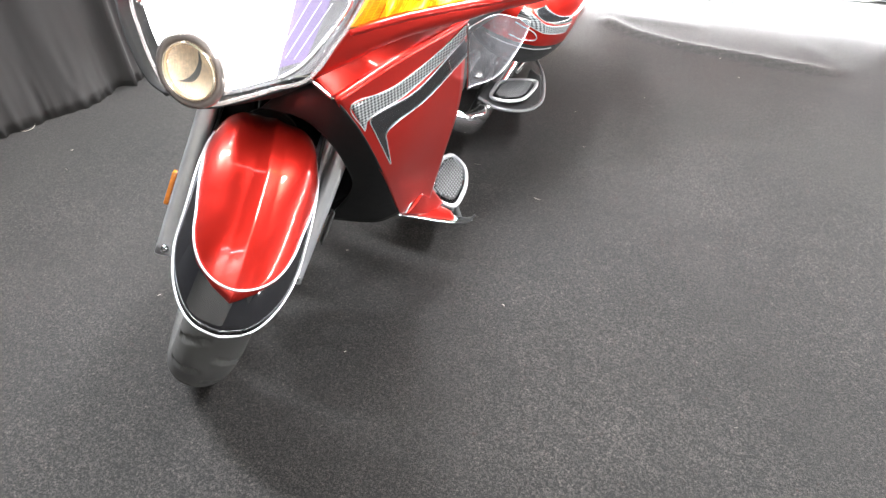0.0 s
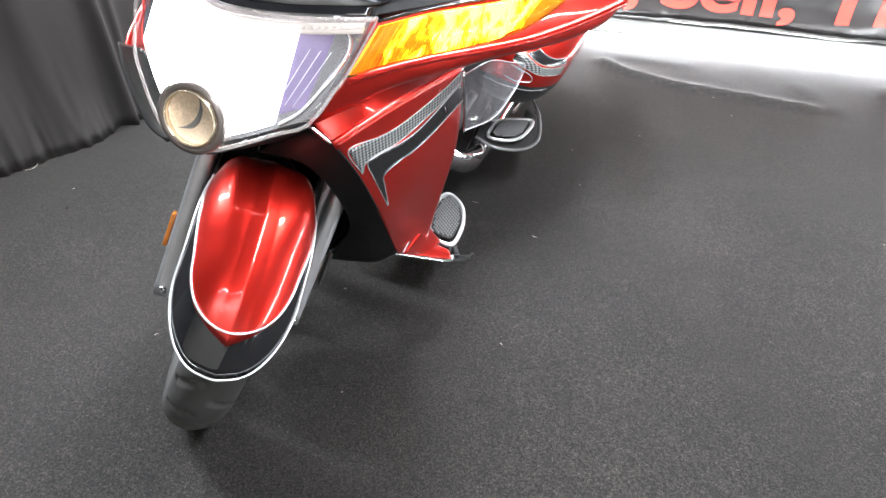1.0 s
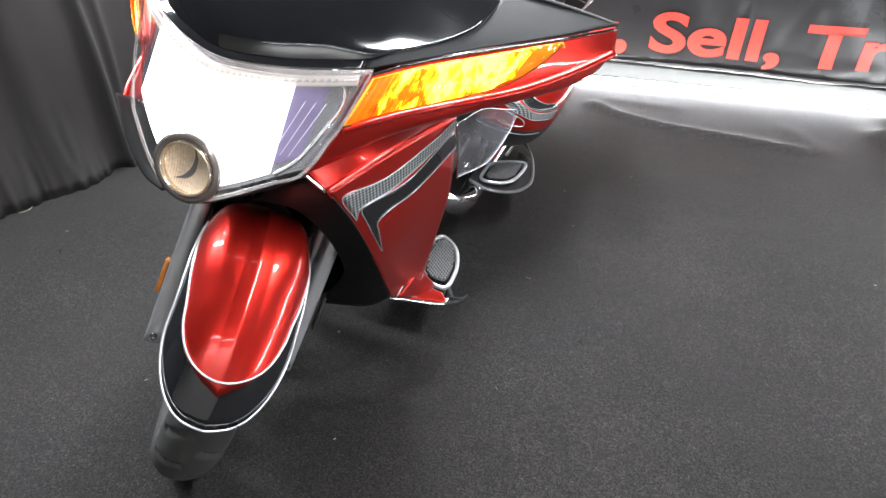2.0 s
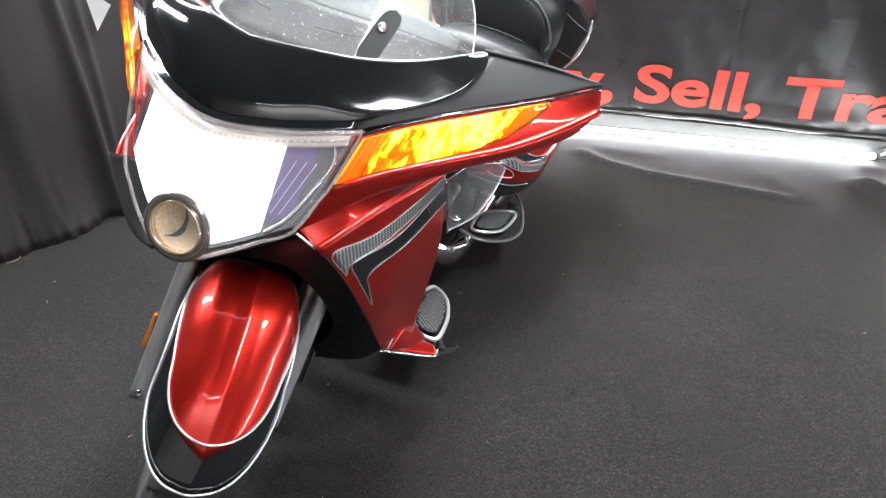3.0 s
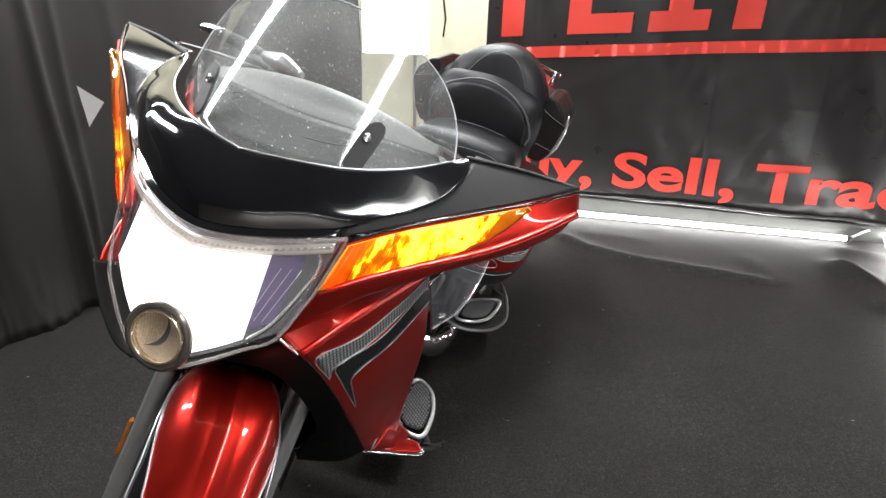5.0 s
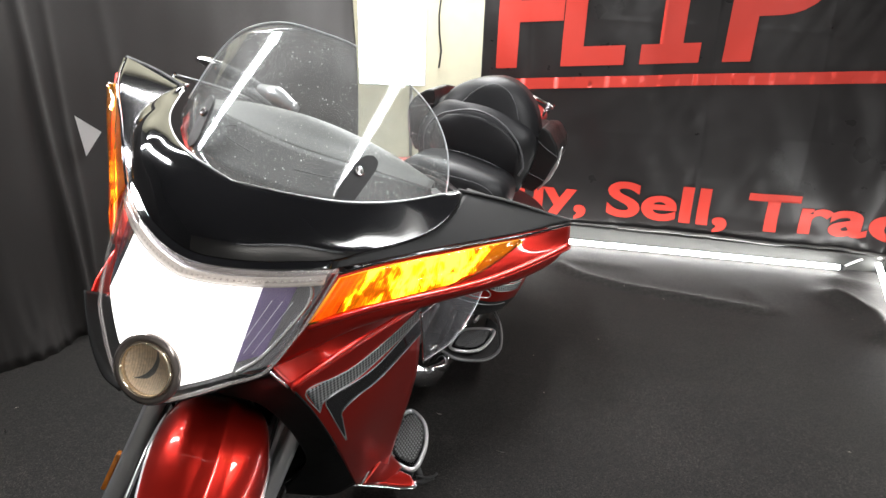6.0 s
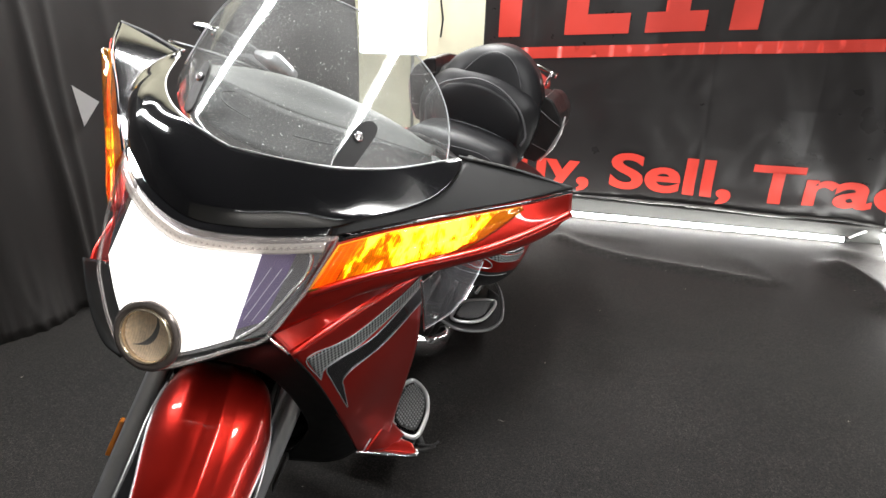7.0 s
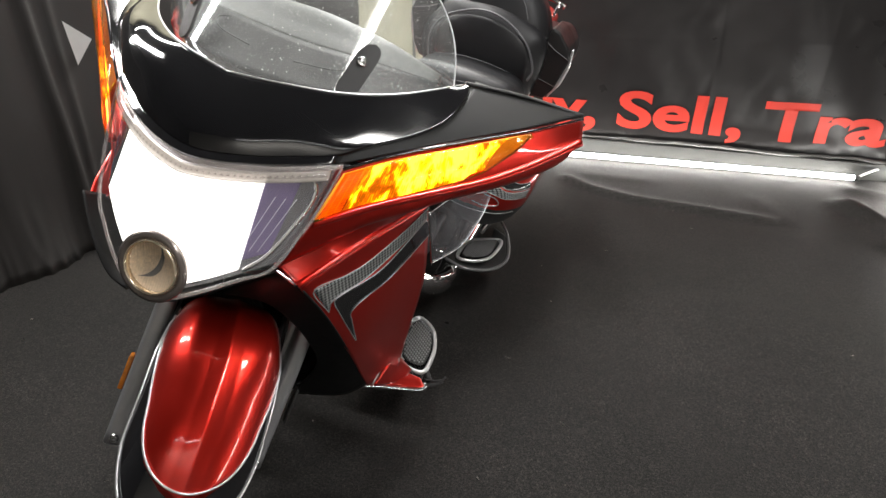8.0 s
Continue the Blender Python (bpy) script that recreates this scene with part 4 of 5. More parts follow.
for a_, b_ in zip(BOWL_LOW, BOWL_TOP):
    side = min(1.0, max(0.0, 0.5 - a_[0] / 0.16))     # fuller shoulder towards the left
    c_ = (a_ + b_) / 2 + np.array((0, -0.03, 0.012 * side)) * (1 - (min(abs(a_[0]), 0.325) / 0.33) ** 2)
    far = -a_[0]                                      # steep outer face there
    c_ = c_ + np.array((0, -0.03, 0.03)) * min(1.0, max(0.0, (far - 0.08) / 0.14)) * max(0.0, 1 - (abs(far) / 0.345) ** 8)
    bowl.append([(1 - t) ** 2 * a_ + 2 * t * (1 - t) * c_ + t * t * b_ for t in np.linspace(0, 1, 25)])
bpart("cowl_bowl", sheet_grid(bowl, 0.003, flip=True), M_BLACK, cowl, "gloss black cowl round the windshield")
for s in (1, -1):
    fix = (lambda p: p) if s > 0 else mir
    flip = s < 0
    wing = bpart("wing", sheet([fix(WT), fix([out(p, 0.006) for p in WC]), fix([out(p, 0.002) for p in WL]), fix(WU)], 50, 26, 0.003, flip=flip), M_RED, label="dark red fairing wing")
    bpart("wing_ridge", tube(fix([out((x, y, z - 0.007), 0.0085) for x, y, z in WC]), 0.0085, 60, 16), M_RED, wing)
    bpart("wing_edge", tube(fix([out(p, 0.003) for p in WT]), 0.0025, 40, 6), M_BLACK, wing)
    signal = bpart("turn_signal", sheet([fix([out(p, 0.013 if s > 0 else 0.001) for p in AT]), fix([out(p, 0.021) for p in [(0.205, 0.158, 0.93), (0.30, 0.25, 0.965), (0.40, 0.345, 1.005), (0.463, 0.408, 1.058)]]), fix([out(p, 0.014) for p in AB])], 36, 14, 0.002, flip=flip), M_AMBER, wing, "amber turn signal lens, lit")
    signal.visible_shadow = False
    bpart("signal_screw", disc_ring([s * 0.472, 0.396, 1.056], (s * 0.7, -0.7, 0.2), 0, 0.005, 0, 16, 0.004), M_REFLEX, signal)
    bpart("signal_seal", tube(fix([out(p, 0.013) for p in AB]), 0.002, 40, 6), M_PLASTIC, signal)
    top_r, bot_r = spline([out(p, 0.009 if s > 0 else -0.001) for p in AT], 40), spline([out(p, 0.011) for p in AB], 40)
    def lit(i, t, s=s, top_r=top_r, bot_r=bot_r):
        i = max(0, min(39.99, i))
        a = top_r[int(i)] + (top_r[int(i) + 1] - top_r[int(i)]) * (i % 1)
        b = bot_r[int(i)] + (bot_r[int(i) + 1] - bot_r[int(i)]) * (i % 1)
        q = a + (b - a) * t
        return (q[0] * s, q[1], q[2])

    backing = sheet_grid([[lit(k, t) for t in (0.02, 0.5, 0.98)] for k in np.linspace(0, 39.9, 30)], 0.001)
    bpart("signal_housing", backing, M_SIGBACK, signal, "amber signal housing")
    def lit_sheet(name, low, high, mat, label, n=60, m=10, s=s, lit=lit, signal=signal):
        """A part of the reflector between two lines across it, laid out in (along, down)."""
        bm = bmesh.new()
        uv = bm.loops.layers.uv.new("lay")
        spots = [[(low(t) + (high(t) - low(t)) * k / n, t) for t in np.linspace(0.03, 0.97, m + 1)] for k in range(n + 1)]
        vs = [[bm.verts.new(Vector(lit(*q)) + Vector((s * 0.7, -0.7, 0)) * 0.0025) for q in col] for col in spots]
        for i in range(n):
            for j in range(m):
                at = ((i, j), (i + 1, j), (i + 1, j + 1), (i, j + 1))
                f = bm.faces.new([vs[p][q] for p, q in at])
                for lp, (p, q) in zip(f.loops, at):
                    lp[uv].uv = (spots[p][q][0] / 40, spots[p][q][1])
        return bpart(name, bm, mat, signal, label)

    tail = lambda t: 29.5 + 5.5 * (1 - t) ** 1.5
    lit_sheet("signal_reflector", lambda t: 4.4, tail, M_FACET, "glowing yellow reflector with fine ribs")
    lit_sheet("tail_prism", tail, lambda t: 39.4, M_TAIL, "dull amber tail end", 24)
    ribs = bmesh.new()
    for k in range(16):
        for i0, i1 in ((0.3, 1.5), (1.6, 2.9), (3.0, 4.2)):
            t0 = 0.03 + 0.0588 * k
            ribs.faces.new([ribs.verts.new(Vector(lit(*p)) + Vector((s * 0.7, -0.7, 0)) * 0.0025) for p in ((i0, t0), (i1 - 0.05, t0), (i1 - 0.05, t0 + 0.05), (i0, t0 + 0.05))])
    bmesh.ops.solidify(ribs, geom=ribs.faces[:], thickness=0.0008)
    tagged(bpart("prism_end", ribs, M_DIM, signal, "orange ribbed end", smooth=False), kind="stuff")

    flank_bm = sheet([fix([(0.205, lens_y(0.205, 0.972), 0.975), (0.279, 0.237, 1.001), (0.354, 0.309, 1.028), (0.463, 0.41, 1.063), (0.546, 0.515, 1.087)]), fix([(0.201, 0.180, 0.984), (0.239, 0.219, 1.002), (0.291, 0.274, 1.023), (0.324, 0.332, 1.043), (0.334, 0.390, 1.065), (0.332, 0.435, 1.081), (0.335, 0.475, 1.090)])], 80, 14, 0.003, flip=not flip)
    bpart("cowl_flank", flank_bm, M_FLANKFADE if s > 0 else M_BLACK, cowl, "upper face of the wing, gloss black turning satin" if s > 0 else "gloss black upper face of the wing")
    s < 0 and bpart("cowl_lip", tube(fix(CR[3:]), 0.004, 60, 10), M_BLACK, cowl)
    bpart("cowl_trim", tube(fix([(x, y - 0.002, z + 0.003) for x, y, z in SB]), 0.0015, 50, 8), M_SILVER, cowl, "bright trim along the windshield")
    bpart("rear_lip", tube(fix([(0.322, 0.45, 1.09), (0.43, 0.487, 1.093), (0.546, 0.518, 1.088)]), 0.004, 20, 8), M_PLASTIC, cowl)

# -- windshield, dash, bars --
def shield(x, z):
    return (x, 0.222 + 2.2 * x * x + 0.8 * (z - 1.06), z)


top_half = [(0.0, 1.300), (0.07, 1.296), (0.13, 1.279), (0.185, 1.253), (0.233, 1.216), (0.270, 1.168), (0.292, 1.12), (0.304, 1.075)]
tops = [(-x, z) for x, z in top_half[::-1]] + top_half[1:]
edge = spline(tops, 60)
grid = []
for x, z in edge:
    zb = min(z, 1.03 + 0.02 * (abs(x) / 0.3))
    grid.append([shield(x, zb + (z - zb) * j / 14) for j in range(15)])
screen = bpart("windshield", sheet_grid(grid, 0.0025), M_GLASS, label="clear windshield with dust and scratches")
screen.visible_shadow = False
bpart("screen_edge", tube([shield(x, z) for x, z in edge], 0.0016, 80, 6), M_EDGE, screen)
for s in (-1, 1):
    grid = []
    for u in np.linspace(0, 1, 22):
        e = 0.017 * math.sqrt(max(0.0, 1 - max(0, abs(2 * u - 1) - 0.5) ** 2 * 4))
        cx_, cz_ = 0.156 + 0.018 * u, 1.045 + 0.083 * u
        grid.append([(s * (cx_ + 0.95 * e * v), shield(cx_ + 0.95 * e * v, cz_ - 0.25 * e * v)[1] + 0.006, cz_ - 0.25 * e * v) for v in np.linspace(-1, 1, 9)])
    bm = sheet_grid(grid, 0.006, flip=s < 0)
    pl = bpart("screen_bracket", bm, M_PLASTIC, screen, "black windshield bracket", smooth=False)
    c = Vector(shield(s * 0.168, 1.105)) + Vector((0, -0.006, 0))
    bpart("screw", joined(disc_ring(c, (s * 0.5, -0.75, 0.45), 0.004, 0.0085, 0.003, 20), disc_ring(c, (s * 0.5, -0.75, 0.45), 0, 0.005, 0, 16, 0.001)), M_CHROME, pl)

dash = bpart("dash", sheet([[(-0.29, 0.42, 1.055), (-0.16, 0.29, 1.045), (0, 0.25, 1.04), (0.16, 0.29, 1.045), (0.29, 0.42, 1.055)],
                            [(-0.27, 0.44, 1.075), (-0.15, 0.382, 1.088), (0, 0.362, 1.087), (0.15, 0.382, 1.088), (0.27, 0.44, 1.075)]], 40, 8, 0.003), M_FLANK, label="black dash behind the windshield, its top paled for light")
# light falling on the dash top is put into its paler colour
bpart("dash_top", sheet([[(-0.27, 0.44, 1.075), (-0.15, 0.382, 1.088), (0, 0.362, 1.087), (0.15, 0.382, 1.088), (0.27, 0.44, 1.075)],
                         [(-0.26, 0.45, 1.083), (-0.15, 0.405, 1.098), (0, 0.39, 1.102), (0.15, 0.405, 1.1), (0.27, 0.45, 1.083)],
                         [(-0.25, 0.46, 1.086), (-0.15, 0.455, 1.112), (0, 0.45, 1.128), (0.15, 0.455, 1.115), (0.27, 0.46, 1.086)],
                         [(-0.24, 0.50, 1.06), (-0.15, 0.50, 1.07), (0, 0.50, 1.07), (0.15, 0.50, 1.07), (0.26, 0.50, 1.06)]], 40, 24, 0.003), M_DASH, dash, "smooth dash top, its grey paled for light from above")
for s in (-1, 1):
    bpart("vent_outline", tube([(s * x, y - 0.002, z + 0.002) for x, y, z in ((0.045, 0.305, 1.064), (0.105, 0.318, 1.068), (0.135, 0.335, 1.073), (0.142, 0.352, 1.079), (0.125, 0.362, 1.083))], 0.0013, 24, 6), M_PLASTIC, dash)
# the bars are turned with the fork: the right end stands forward, the left end back
bar_r = bpart("handlebar", tube([(-0.05, 0.64, 1.02), (-0.22, 0.68, 1.04), (-0.33, 0.72, 1.05), (-0.45, 0.78, 1.03)], 0.0125, 24, 12), M_PLASTIC)
bpart("grip", tube([(-0.33, 0.745, 1.055), (-0.39, 0.745, 1.067), (-0.46, 0.748, 1.074)], [0.017, 0.019, 0.018], 10, 14), M_PLASTIC, bar_r, "black rubber grip")
bpart("end_cap", tube([(-0.46, 0.748, 1.074), (-0.51, 0.75, 1.077), (-0.535, 0.752, 1.076)], [0.019, 0.017, 0.009], 10, 12), M_CHROME, bar_r, "bright end cap")
bpart("lever", tube([(-0.28, 0.72, 1.03), (-0.45, 0.745, 1.024), (-0.60, 0.75, 1.013)], 0.0045, 20, 10), M_GREY, bar_r, "polished lever")
bpart("lever_ball", disc_ring((-0.61, 0.75, 1.012), (-1, 0, 0), 0, 0.009, 0, 16, 0.009), M_CHROME, bar_r)
bpart("reservoir", tube([(-0.14, 0.60, 1.085), (-0.2, 0.62, 1.092), (-0.27, 0.65, 1.088)], [0.012, 0.024, 0.012], 12, 12), M_ALU, bar_r)
bar_l = bpart("handlebar", tube([(0.05, 0.66, 1.0), (0.12, 0.74, 1.0), (0.16, 0.84, 0.965), (0.19, 0.96, 0.90)], 0.0125, 24, 12), M_PLASTIC)
bpart("grip", tube([(0.155, 0.83, 0.97), (0.192, 0.97, 0.895)], 0.018, 10, 14), M_PLASTIC, bar_l, "black rubber grip")
bpart("lever", tube([(0.10, 0.72, 0.99), (0.17, 0.80, 0.975), (0.23, 0.91, 0.92)], 0.006, 20, 10), M_GREY, bar_l, "polished lever")


# -- lower fairing with its stripes --
def flank(y, z):
    return (0.054 + 0.4 * y + 0.098 * z) / 0.911 + 0.022 * math.exp(-((y - 0.26) / 0.13) ** 2 - ((z - 0.58) / 0.2) ** 2)


def on_flank(pts, d=0.0, s=1):
    return [(s * (flank(y, z) + 0.9 * d), y - 0.4 * d, z) for y, z in pts]


PF = [(0.109, 0.766), (0.130, 0.730), (0.153, 0.690), (0.237, 0.553), (0.377, 0.330)]
PM = [(0.225, 0.822), (0.24, 0.78), (0.285, 0.66), (0.345, 0.48), (0.425, 0.315)]
PR = [(0.372, 0.868), (0.402, 0.78), (0.442, 0.64), (0.458, 0.46), (0.474, 0.305)]


def flank_sheet(rails, d, s, thick=0.0012, nu=30, nv=8):
    """A skin that lies on the fairing's flank, between rails in (y, z)."""
    rows = [spline(r, nu) for r in rails]
    cols = [spline([r[i] for r in rows], nv) for i in range(nu + 1)]
    return sheet_grid([on_flank([tuple(q) for q in c], d, s) for c in cols], thick, flip=s > 0)


for s in (1, -1):
    LOWER_SHIFT = -0.036 if s < 0 else 0.0
    low = bpart("lower_fairing", flank_sheet([PF, PM, PR], 0, s, 0.004, 40, 26), M_RED, label="dark red lower fairing panel with carbon and black stripes")
    bpart("fairing_shoulder", sheet([[(s * x, y + 0.004, z) for x, y, z in WL[:5]], [(s * (flank(y, z) + 0.002), y, z) for y, z in [(0.109, 0.766), (0.165, 0.795), (0.225, 0.822), (0.30, 0.848), (0.372, 0.868)]]], 30, 8, 0.003, flip=s > 0), M_RED, low, "red shoulder under the wing")
    bpart("crease", tube([(s * (flank(y, z) + 0.002), y, z) for y, z in [(0.109, 0.766), (0.165, 0.795), (0.225, 0.822), (0.30, 0.848), (0.372, 0.868)]], 0.006, 40, 12), M_RED, low)
    bpart("black_stripe", flank_sheet([[(0.252, 0.575), (0.204, 0.66), (0.185, 0.70), (0.202, 0.714), (0.286, 0.742), (0.381, 0.826)], [(0.258, 0.566), (0.233, 0.632), (0.227, 0.658), (0.250, 0.680), (0.318, 0.710), (0.408, 0.786)]], 0.0055, s), M_STRIPE, low, "black stripe")
    bpart("carbon_stripe", flank_sheet([[(0.140, 0.744), (0.2, 0.757), (0.245, 0.772), (0.327, 0.818), (0.375, 0.858)], [(0.178, 0.678), (0.186, 0.708), (0.25, 0.735), (0.335, 0.789), (0.382, 0.834)]], 0.0055, s), M_CARBON, low, "grey carbon-weave stripe")
    for pts in ([(0.178, 0.678), (0.14, 0.744), (0.2, 0.757), (0.245, 0.772), (0.327, 0.818), (0.375, 0.858)], [(0.178, 0.678), (0.186, 0.708), (0.25, 0.735), (0.335, 0.789), (0.382, 0.834)],
                [(0.256, 0.566), (0.204, 0.66), (0.185, 0.70), (0.202, 0.714), (0.286, 0.742), (0.381, 0.826)], [(0.258, 0.566), (0.233, 0.632), (0.227, 0.658), (0.250, 0.680), (0.318, 0.710), (0.408, 0.786)]):
        bpart("pinstripe", tube(on_flank(pts, 0.0056, s), 0.0009, 50, 6), M_PIN, low, "silver pinstripe")
    # gloss black chin in front of the engine
    ch = bpart("chin_panel", sheet([[(s * x, y, z) for x, y, z in [(0.153, 0.103, 0.785), (0.19, 0.109, 0.766), (0.228, 0.153, 0.69), (0.25, 0.237, 0.553), (0.262, 0.377, 0.33)]],
                                    [(s * x, y, z) for x, y, z in [(0.095, 0.10, 0.735), (0.15, 0.118, 0.722), (0.19, 0.158, 0.655), (0.215, 0.225, 0.54), (0.215, 0.338, 0.302)]],
                                    [(s * x, y, z) for x, y, z in [(0.05, 0.105, 0.68), (0.118, 0.125, 0.682), (0.155, 0.155, 0.640), (0.180, 0.20, 0.56), (0.178, 0.255, 0.45), (0.11, 0.288, 0.292)]]], 34, 16, 0.003, flip=s > 0), M_CHIN if s > 0 else M_BLACK, label="smooth black chin panel")
    bpart("chin_top", sheet([[(s * x, lens_y(x, z) + 0.004, z - 0.006) for x, z in LENS_LEFT[:5]], [(s * x, y, z) for x, y, z in [(0.0, 0.10, 0.70), (0.03, 0.10, 0.70), (0.065, 0.10, 0.712), (0.10, 0.10, 0.738), (0.155, 0.104, 0.788)]]], 24, 8, 0.003, flip=s < 0), M_CHIN, ch)
    bpart("panel_seam", tube([(s * x, y, z) for x, y, z in [(0.151, 0.100, 0.787), (0.192, 0.106, 0.767)]], 0.003, 6, 6), M_CHROME, ch)
    # tip-over guard under the panel
    gd = bpart("tip_guard", sheet([[(s * 0.258, 0.375, 0.335), (s * 0.31, 0.442, 0.297), (s * 0.376, 0.51, 0.265)], [(s * 0.262, 0.42, 0.335), (s * 0.305, 0.47, 0.305), (s * 0.373, 0.515, 0.272)], [(s * 0.262, 0.46, 0.33), (s * 0.29, 0.505, 0.297), (s * 0.358, 0.526, 0.279)]], 20, 10, 0.004, flip=s < 0), M_RED, label="red tip-over guard with a chrome edge")
    bpart("guard_edge", tube([(s * 0.258, 0.374, 0.328), (s * 0.31, 0.44, 0.291), (s * 0.35, 0.485, 0.268), (s * 0.377, 0.512, 0.262), (s * 0.372, 0.522, 0.272)], 0.006, 30, 8), M_CHROME, gd, "chrome edge")
    bpart("guard_face", sheet([[(s * 0.276, 0.378, 0.335), (s * 0.289, 0.42, 0.372), (s * 0.292, 0.462, 0.388)], [(s * 0.299, 0.43, 0.308), (s * 0.306, 0.47, 0.325), (s * 0.310, 0.50, 0.335)], [(s * 0.324, 0.49, 0.285), (s * 0.326, 0.51, 0.29), (s * 0.328, 0.53, 0.29)]], 12, 10, 0.003, flip=s < 0), M_RED, gd)
    bpart("guard_line", tube([(s * 0.276, 0.378, 0.338), (s * 0.282, 0.418, 0.375), (s * 0.289, 0.460, 0.392), (s * 0.310, 0.50, 0.34)], 0.0018, 20, 6), M_SILVER, gd)
    # clear wind deflector
    pts = [(0.30, 0.885), (0.47, 0.852), (0.66, 0.782), (0.865, 0.702), (0.862, 0.675), (0.835, 0.648), (0.735, 0.630), (0.65, 0.636), (0.56, 0.662), (0.408, 0.716)]
    bm = bmesh.new()
    f = bm.faces.new([bm.verts.new((s * (0.345 + 0.03 * (y - 0.4)), y, z)) for y, z in pts])
    bmesh.ops.solidify(bm, geom=[f], thickness=0.003)
    df = bpart("wind_deflector", bm, M_HAZE, None, "clear plastic wind deflector", smooth=False)
    df.visible_shadow = False
    bpart("deflector_edge", tube([(s * (0.347 + 0.03 * (y - 0.4)), y, z) for y, z in pts], 0.0009, 50, 6), M_EDGE, df)
    bpart("deflector_post", tube([(s * 0.345, 0.288, 0.895), (s * 0.348, 0.34, 0.81), (s * 0.347, 0.405, 0.712)], 0.0025, 12, 8), M_CHROME, df, "bright post")
    for y, z in ((0.47, 0.715), (0.44, 0.73)):
        bpart("rivet", disc_ring((s * 0.350, y, z), (s, -0.2, 0.2), 0, 0.007, 0, 14, 0.003), M_CHROME, df)


LOWER_SHIFT = 0.0
bpart("inner_shroud", sheet([[(-0.155, 0.14, 0.782), (-0.07, 0.10, 0.752), (0, 0.09, 0.738), (0.07, 0.10, 0.752), (0.155, 0.14, 0.782)],
                             [(-0.17, 0.17, 0.74), (-0.08, 0.15, 0.715), (0, 0.14, 0.705), (0.08, 0.15, 0.715), (0.165, 0.17, 0.735)],
                             [(-0.18, 0.28, 0.70), (-0.08, 0.28, 0.69), (0, 0.28, 0.69), (0.08, 0.28, 0.69), (0.175, 0.25, 0.68)],
                             [(-0.19, 0.42, 0.62), (-0.08, 0.44, 0.62), (0, 0.45, 0.62), (0.08, 0.44, 0.62), (0.19, 0.40, 0.6)],
                             [(-0.17, 0.40, 0.42), (-0.08, 0.42, 0.40), (0, 0.42, 0.40), (0.08, 0.42, 0.40), (0.17, 0.40, 0.42)],
                             [(-0.15, 0.31, 0.30), (-0.08, 0.295, 0.292), (0, 0.295, 0.292), (0.08, 0.295, 0.292), (0.15, 0.31, 0.30)]], 30, 40, 0.003), M_BLACK, label="black shroud in front of the engine")


# added black sheets that stand for the darkness in the fairing's gaps
for s in (1, -1):
    dx = 0.03 if s < 0 else 0.0
    bpart("gap_filler", sheet([[(s * x, y, z) for x, y, z in ((0.155, 0.145, 0.78), (0.172, 0.172, 0.74), (0.182, 0.282, 0.70), (0.192, 0.422, 0.62), (0.172, 0.402, 0.42), (0.152, 0.312, 0.30))],
                               [(s * (x + dx), y + 0.006, z) for x, y, z in ((0.17, 0.125, 0.776), (0.20, 0.16, 0.70), (0.215, 0.21, 0.62), (0.23, 0.27, 0.52), (0.24, 0.33, 0.42), (0.245, 0.38, 0.33))]], 24, 8, 0.003), M_FLANK, label="black filler sheet added to keep the gap inside the fairing dark")


# -- floorboards --
def board(pts, z, tilt, s, pad_n, name, label):
    """A footboard: chrome rim, rubber pad with raised studs."""
    c = np.mean(np.array(pts), axis=0)
    lift = lambda x, y: z + tilt * (x - c[0])
    ring = spline(list(pts) + [pts[0]], 60)
    rim = bpart(name, tube([(s * x, y, lift(x, y)) for x, y in ring], 0.0062, 90, 8), M_SILVER, label=label)
    bm = bmesh.new()
    bm.faces.new([bm.verts.new((s * (c[0] + (x - c[0]) * 0.95), c[1] + (y - c[1]) * 0.95, lift(x, y) - 0.004)) for x, y in ring[:-1]])
    bmesh.ops.solidify(bm, geom=bm.faces[:], thickness=0.012)
    bpart("base", bm, M_CHROME, rim, smooth=False)
    bm = bmesh.new()
    bm.faces.new([bm.verts.new((s * (c[0] + (x - c[0]) * 0.82), c[1] + (y - c[1]) * 0.84, lift(x, y) + 0.0045)) for x, y in ring[:-1]])
    bmesh.ops.solidify(bm, geom=bm.faces[:], thickness=0.008)
    bpart("rubber_pad", bm, M_PLASTIC, rim, "black rubber pad", smooth=False)
    bm = bmesh.new()
    xs_, ys_ = [p[0] for p in pts], [p[1] for p in pts]
    poly = [(c[0] + (x - c[0]) * 0.76, c[1] + (y - c[1]) * 0.78) for x, y in ring[:-1]]

    def inside(x, y):
        r = False
        for (ax, ay), (bx, by) in zip(poly, poly[1:] + poly[:1]):
            if (ay > y) != (by > y) and x < (bx - ax) * (y - ay) / (by - ay) + ax:
                r = not r
        return r
    st = 0.0115
    for i in range(40):
        for j in range(40):
            x, y = min(xs_) + i * st * 0.6, min(ys_) + j * st + (st / 2 if i % 2 else 0)
            if inside(x, y):
                h = lift(x, y) + 0.0048
                q = [bm.verts.new((s * (x + dx), y + dy, h)) for dx, dy in ((0.0036, 0), (0, 0.0048), (-0.0036, 0), (0, -0.0048))]
                t = [bm.verts.new((s * (x + dx), y + dy, h + 0.003)) for dx, dy in ((0.0026, 0), (0, 0.0034), (-0.0026, 0), (0, -0.0034))]
                bm.faces.new(t)
                for k in range(4):
                    bm.faces.new((q[k], q[(k + 1) % 4], t[(k + 1) % 4], t[k]))
    tagged(bpart("studs", bm, M_STUD, rim, "grey studs of the pad", smooth=False), kind="stuff")
    return rim


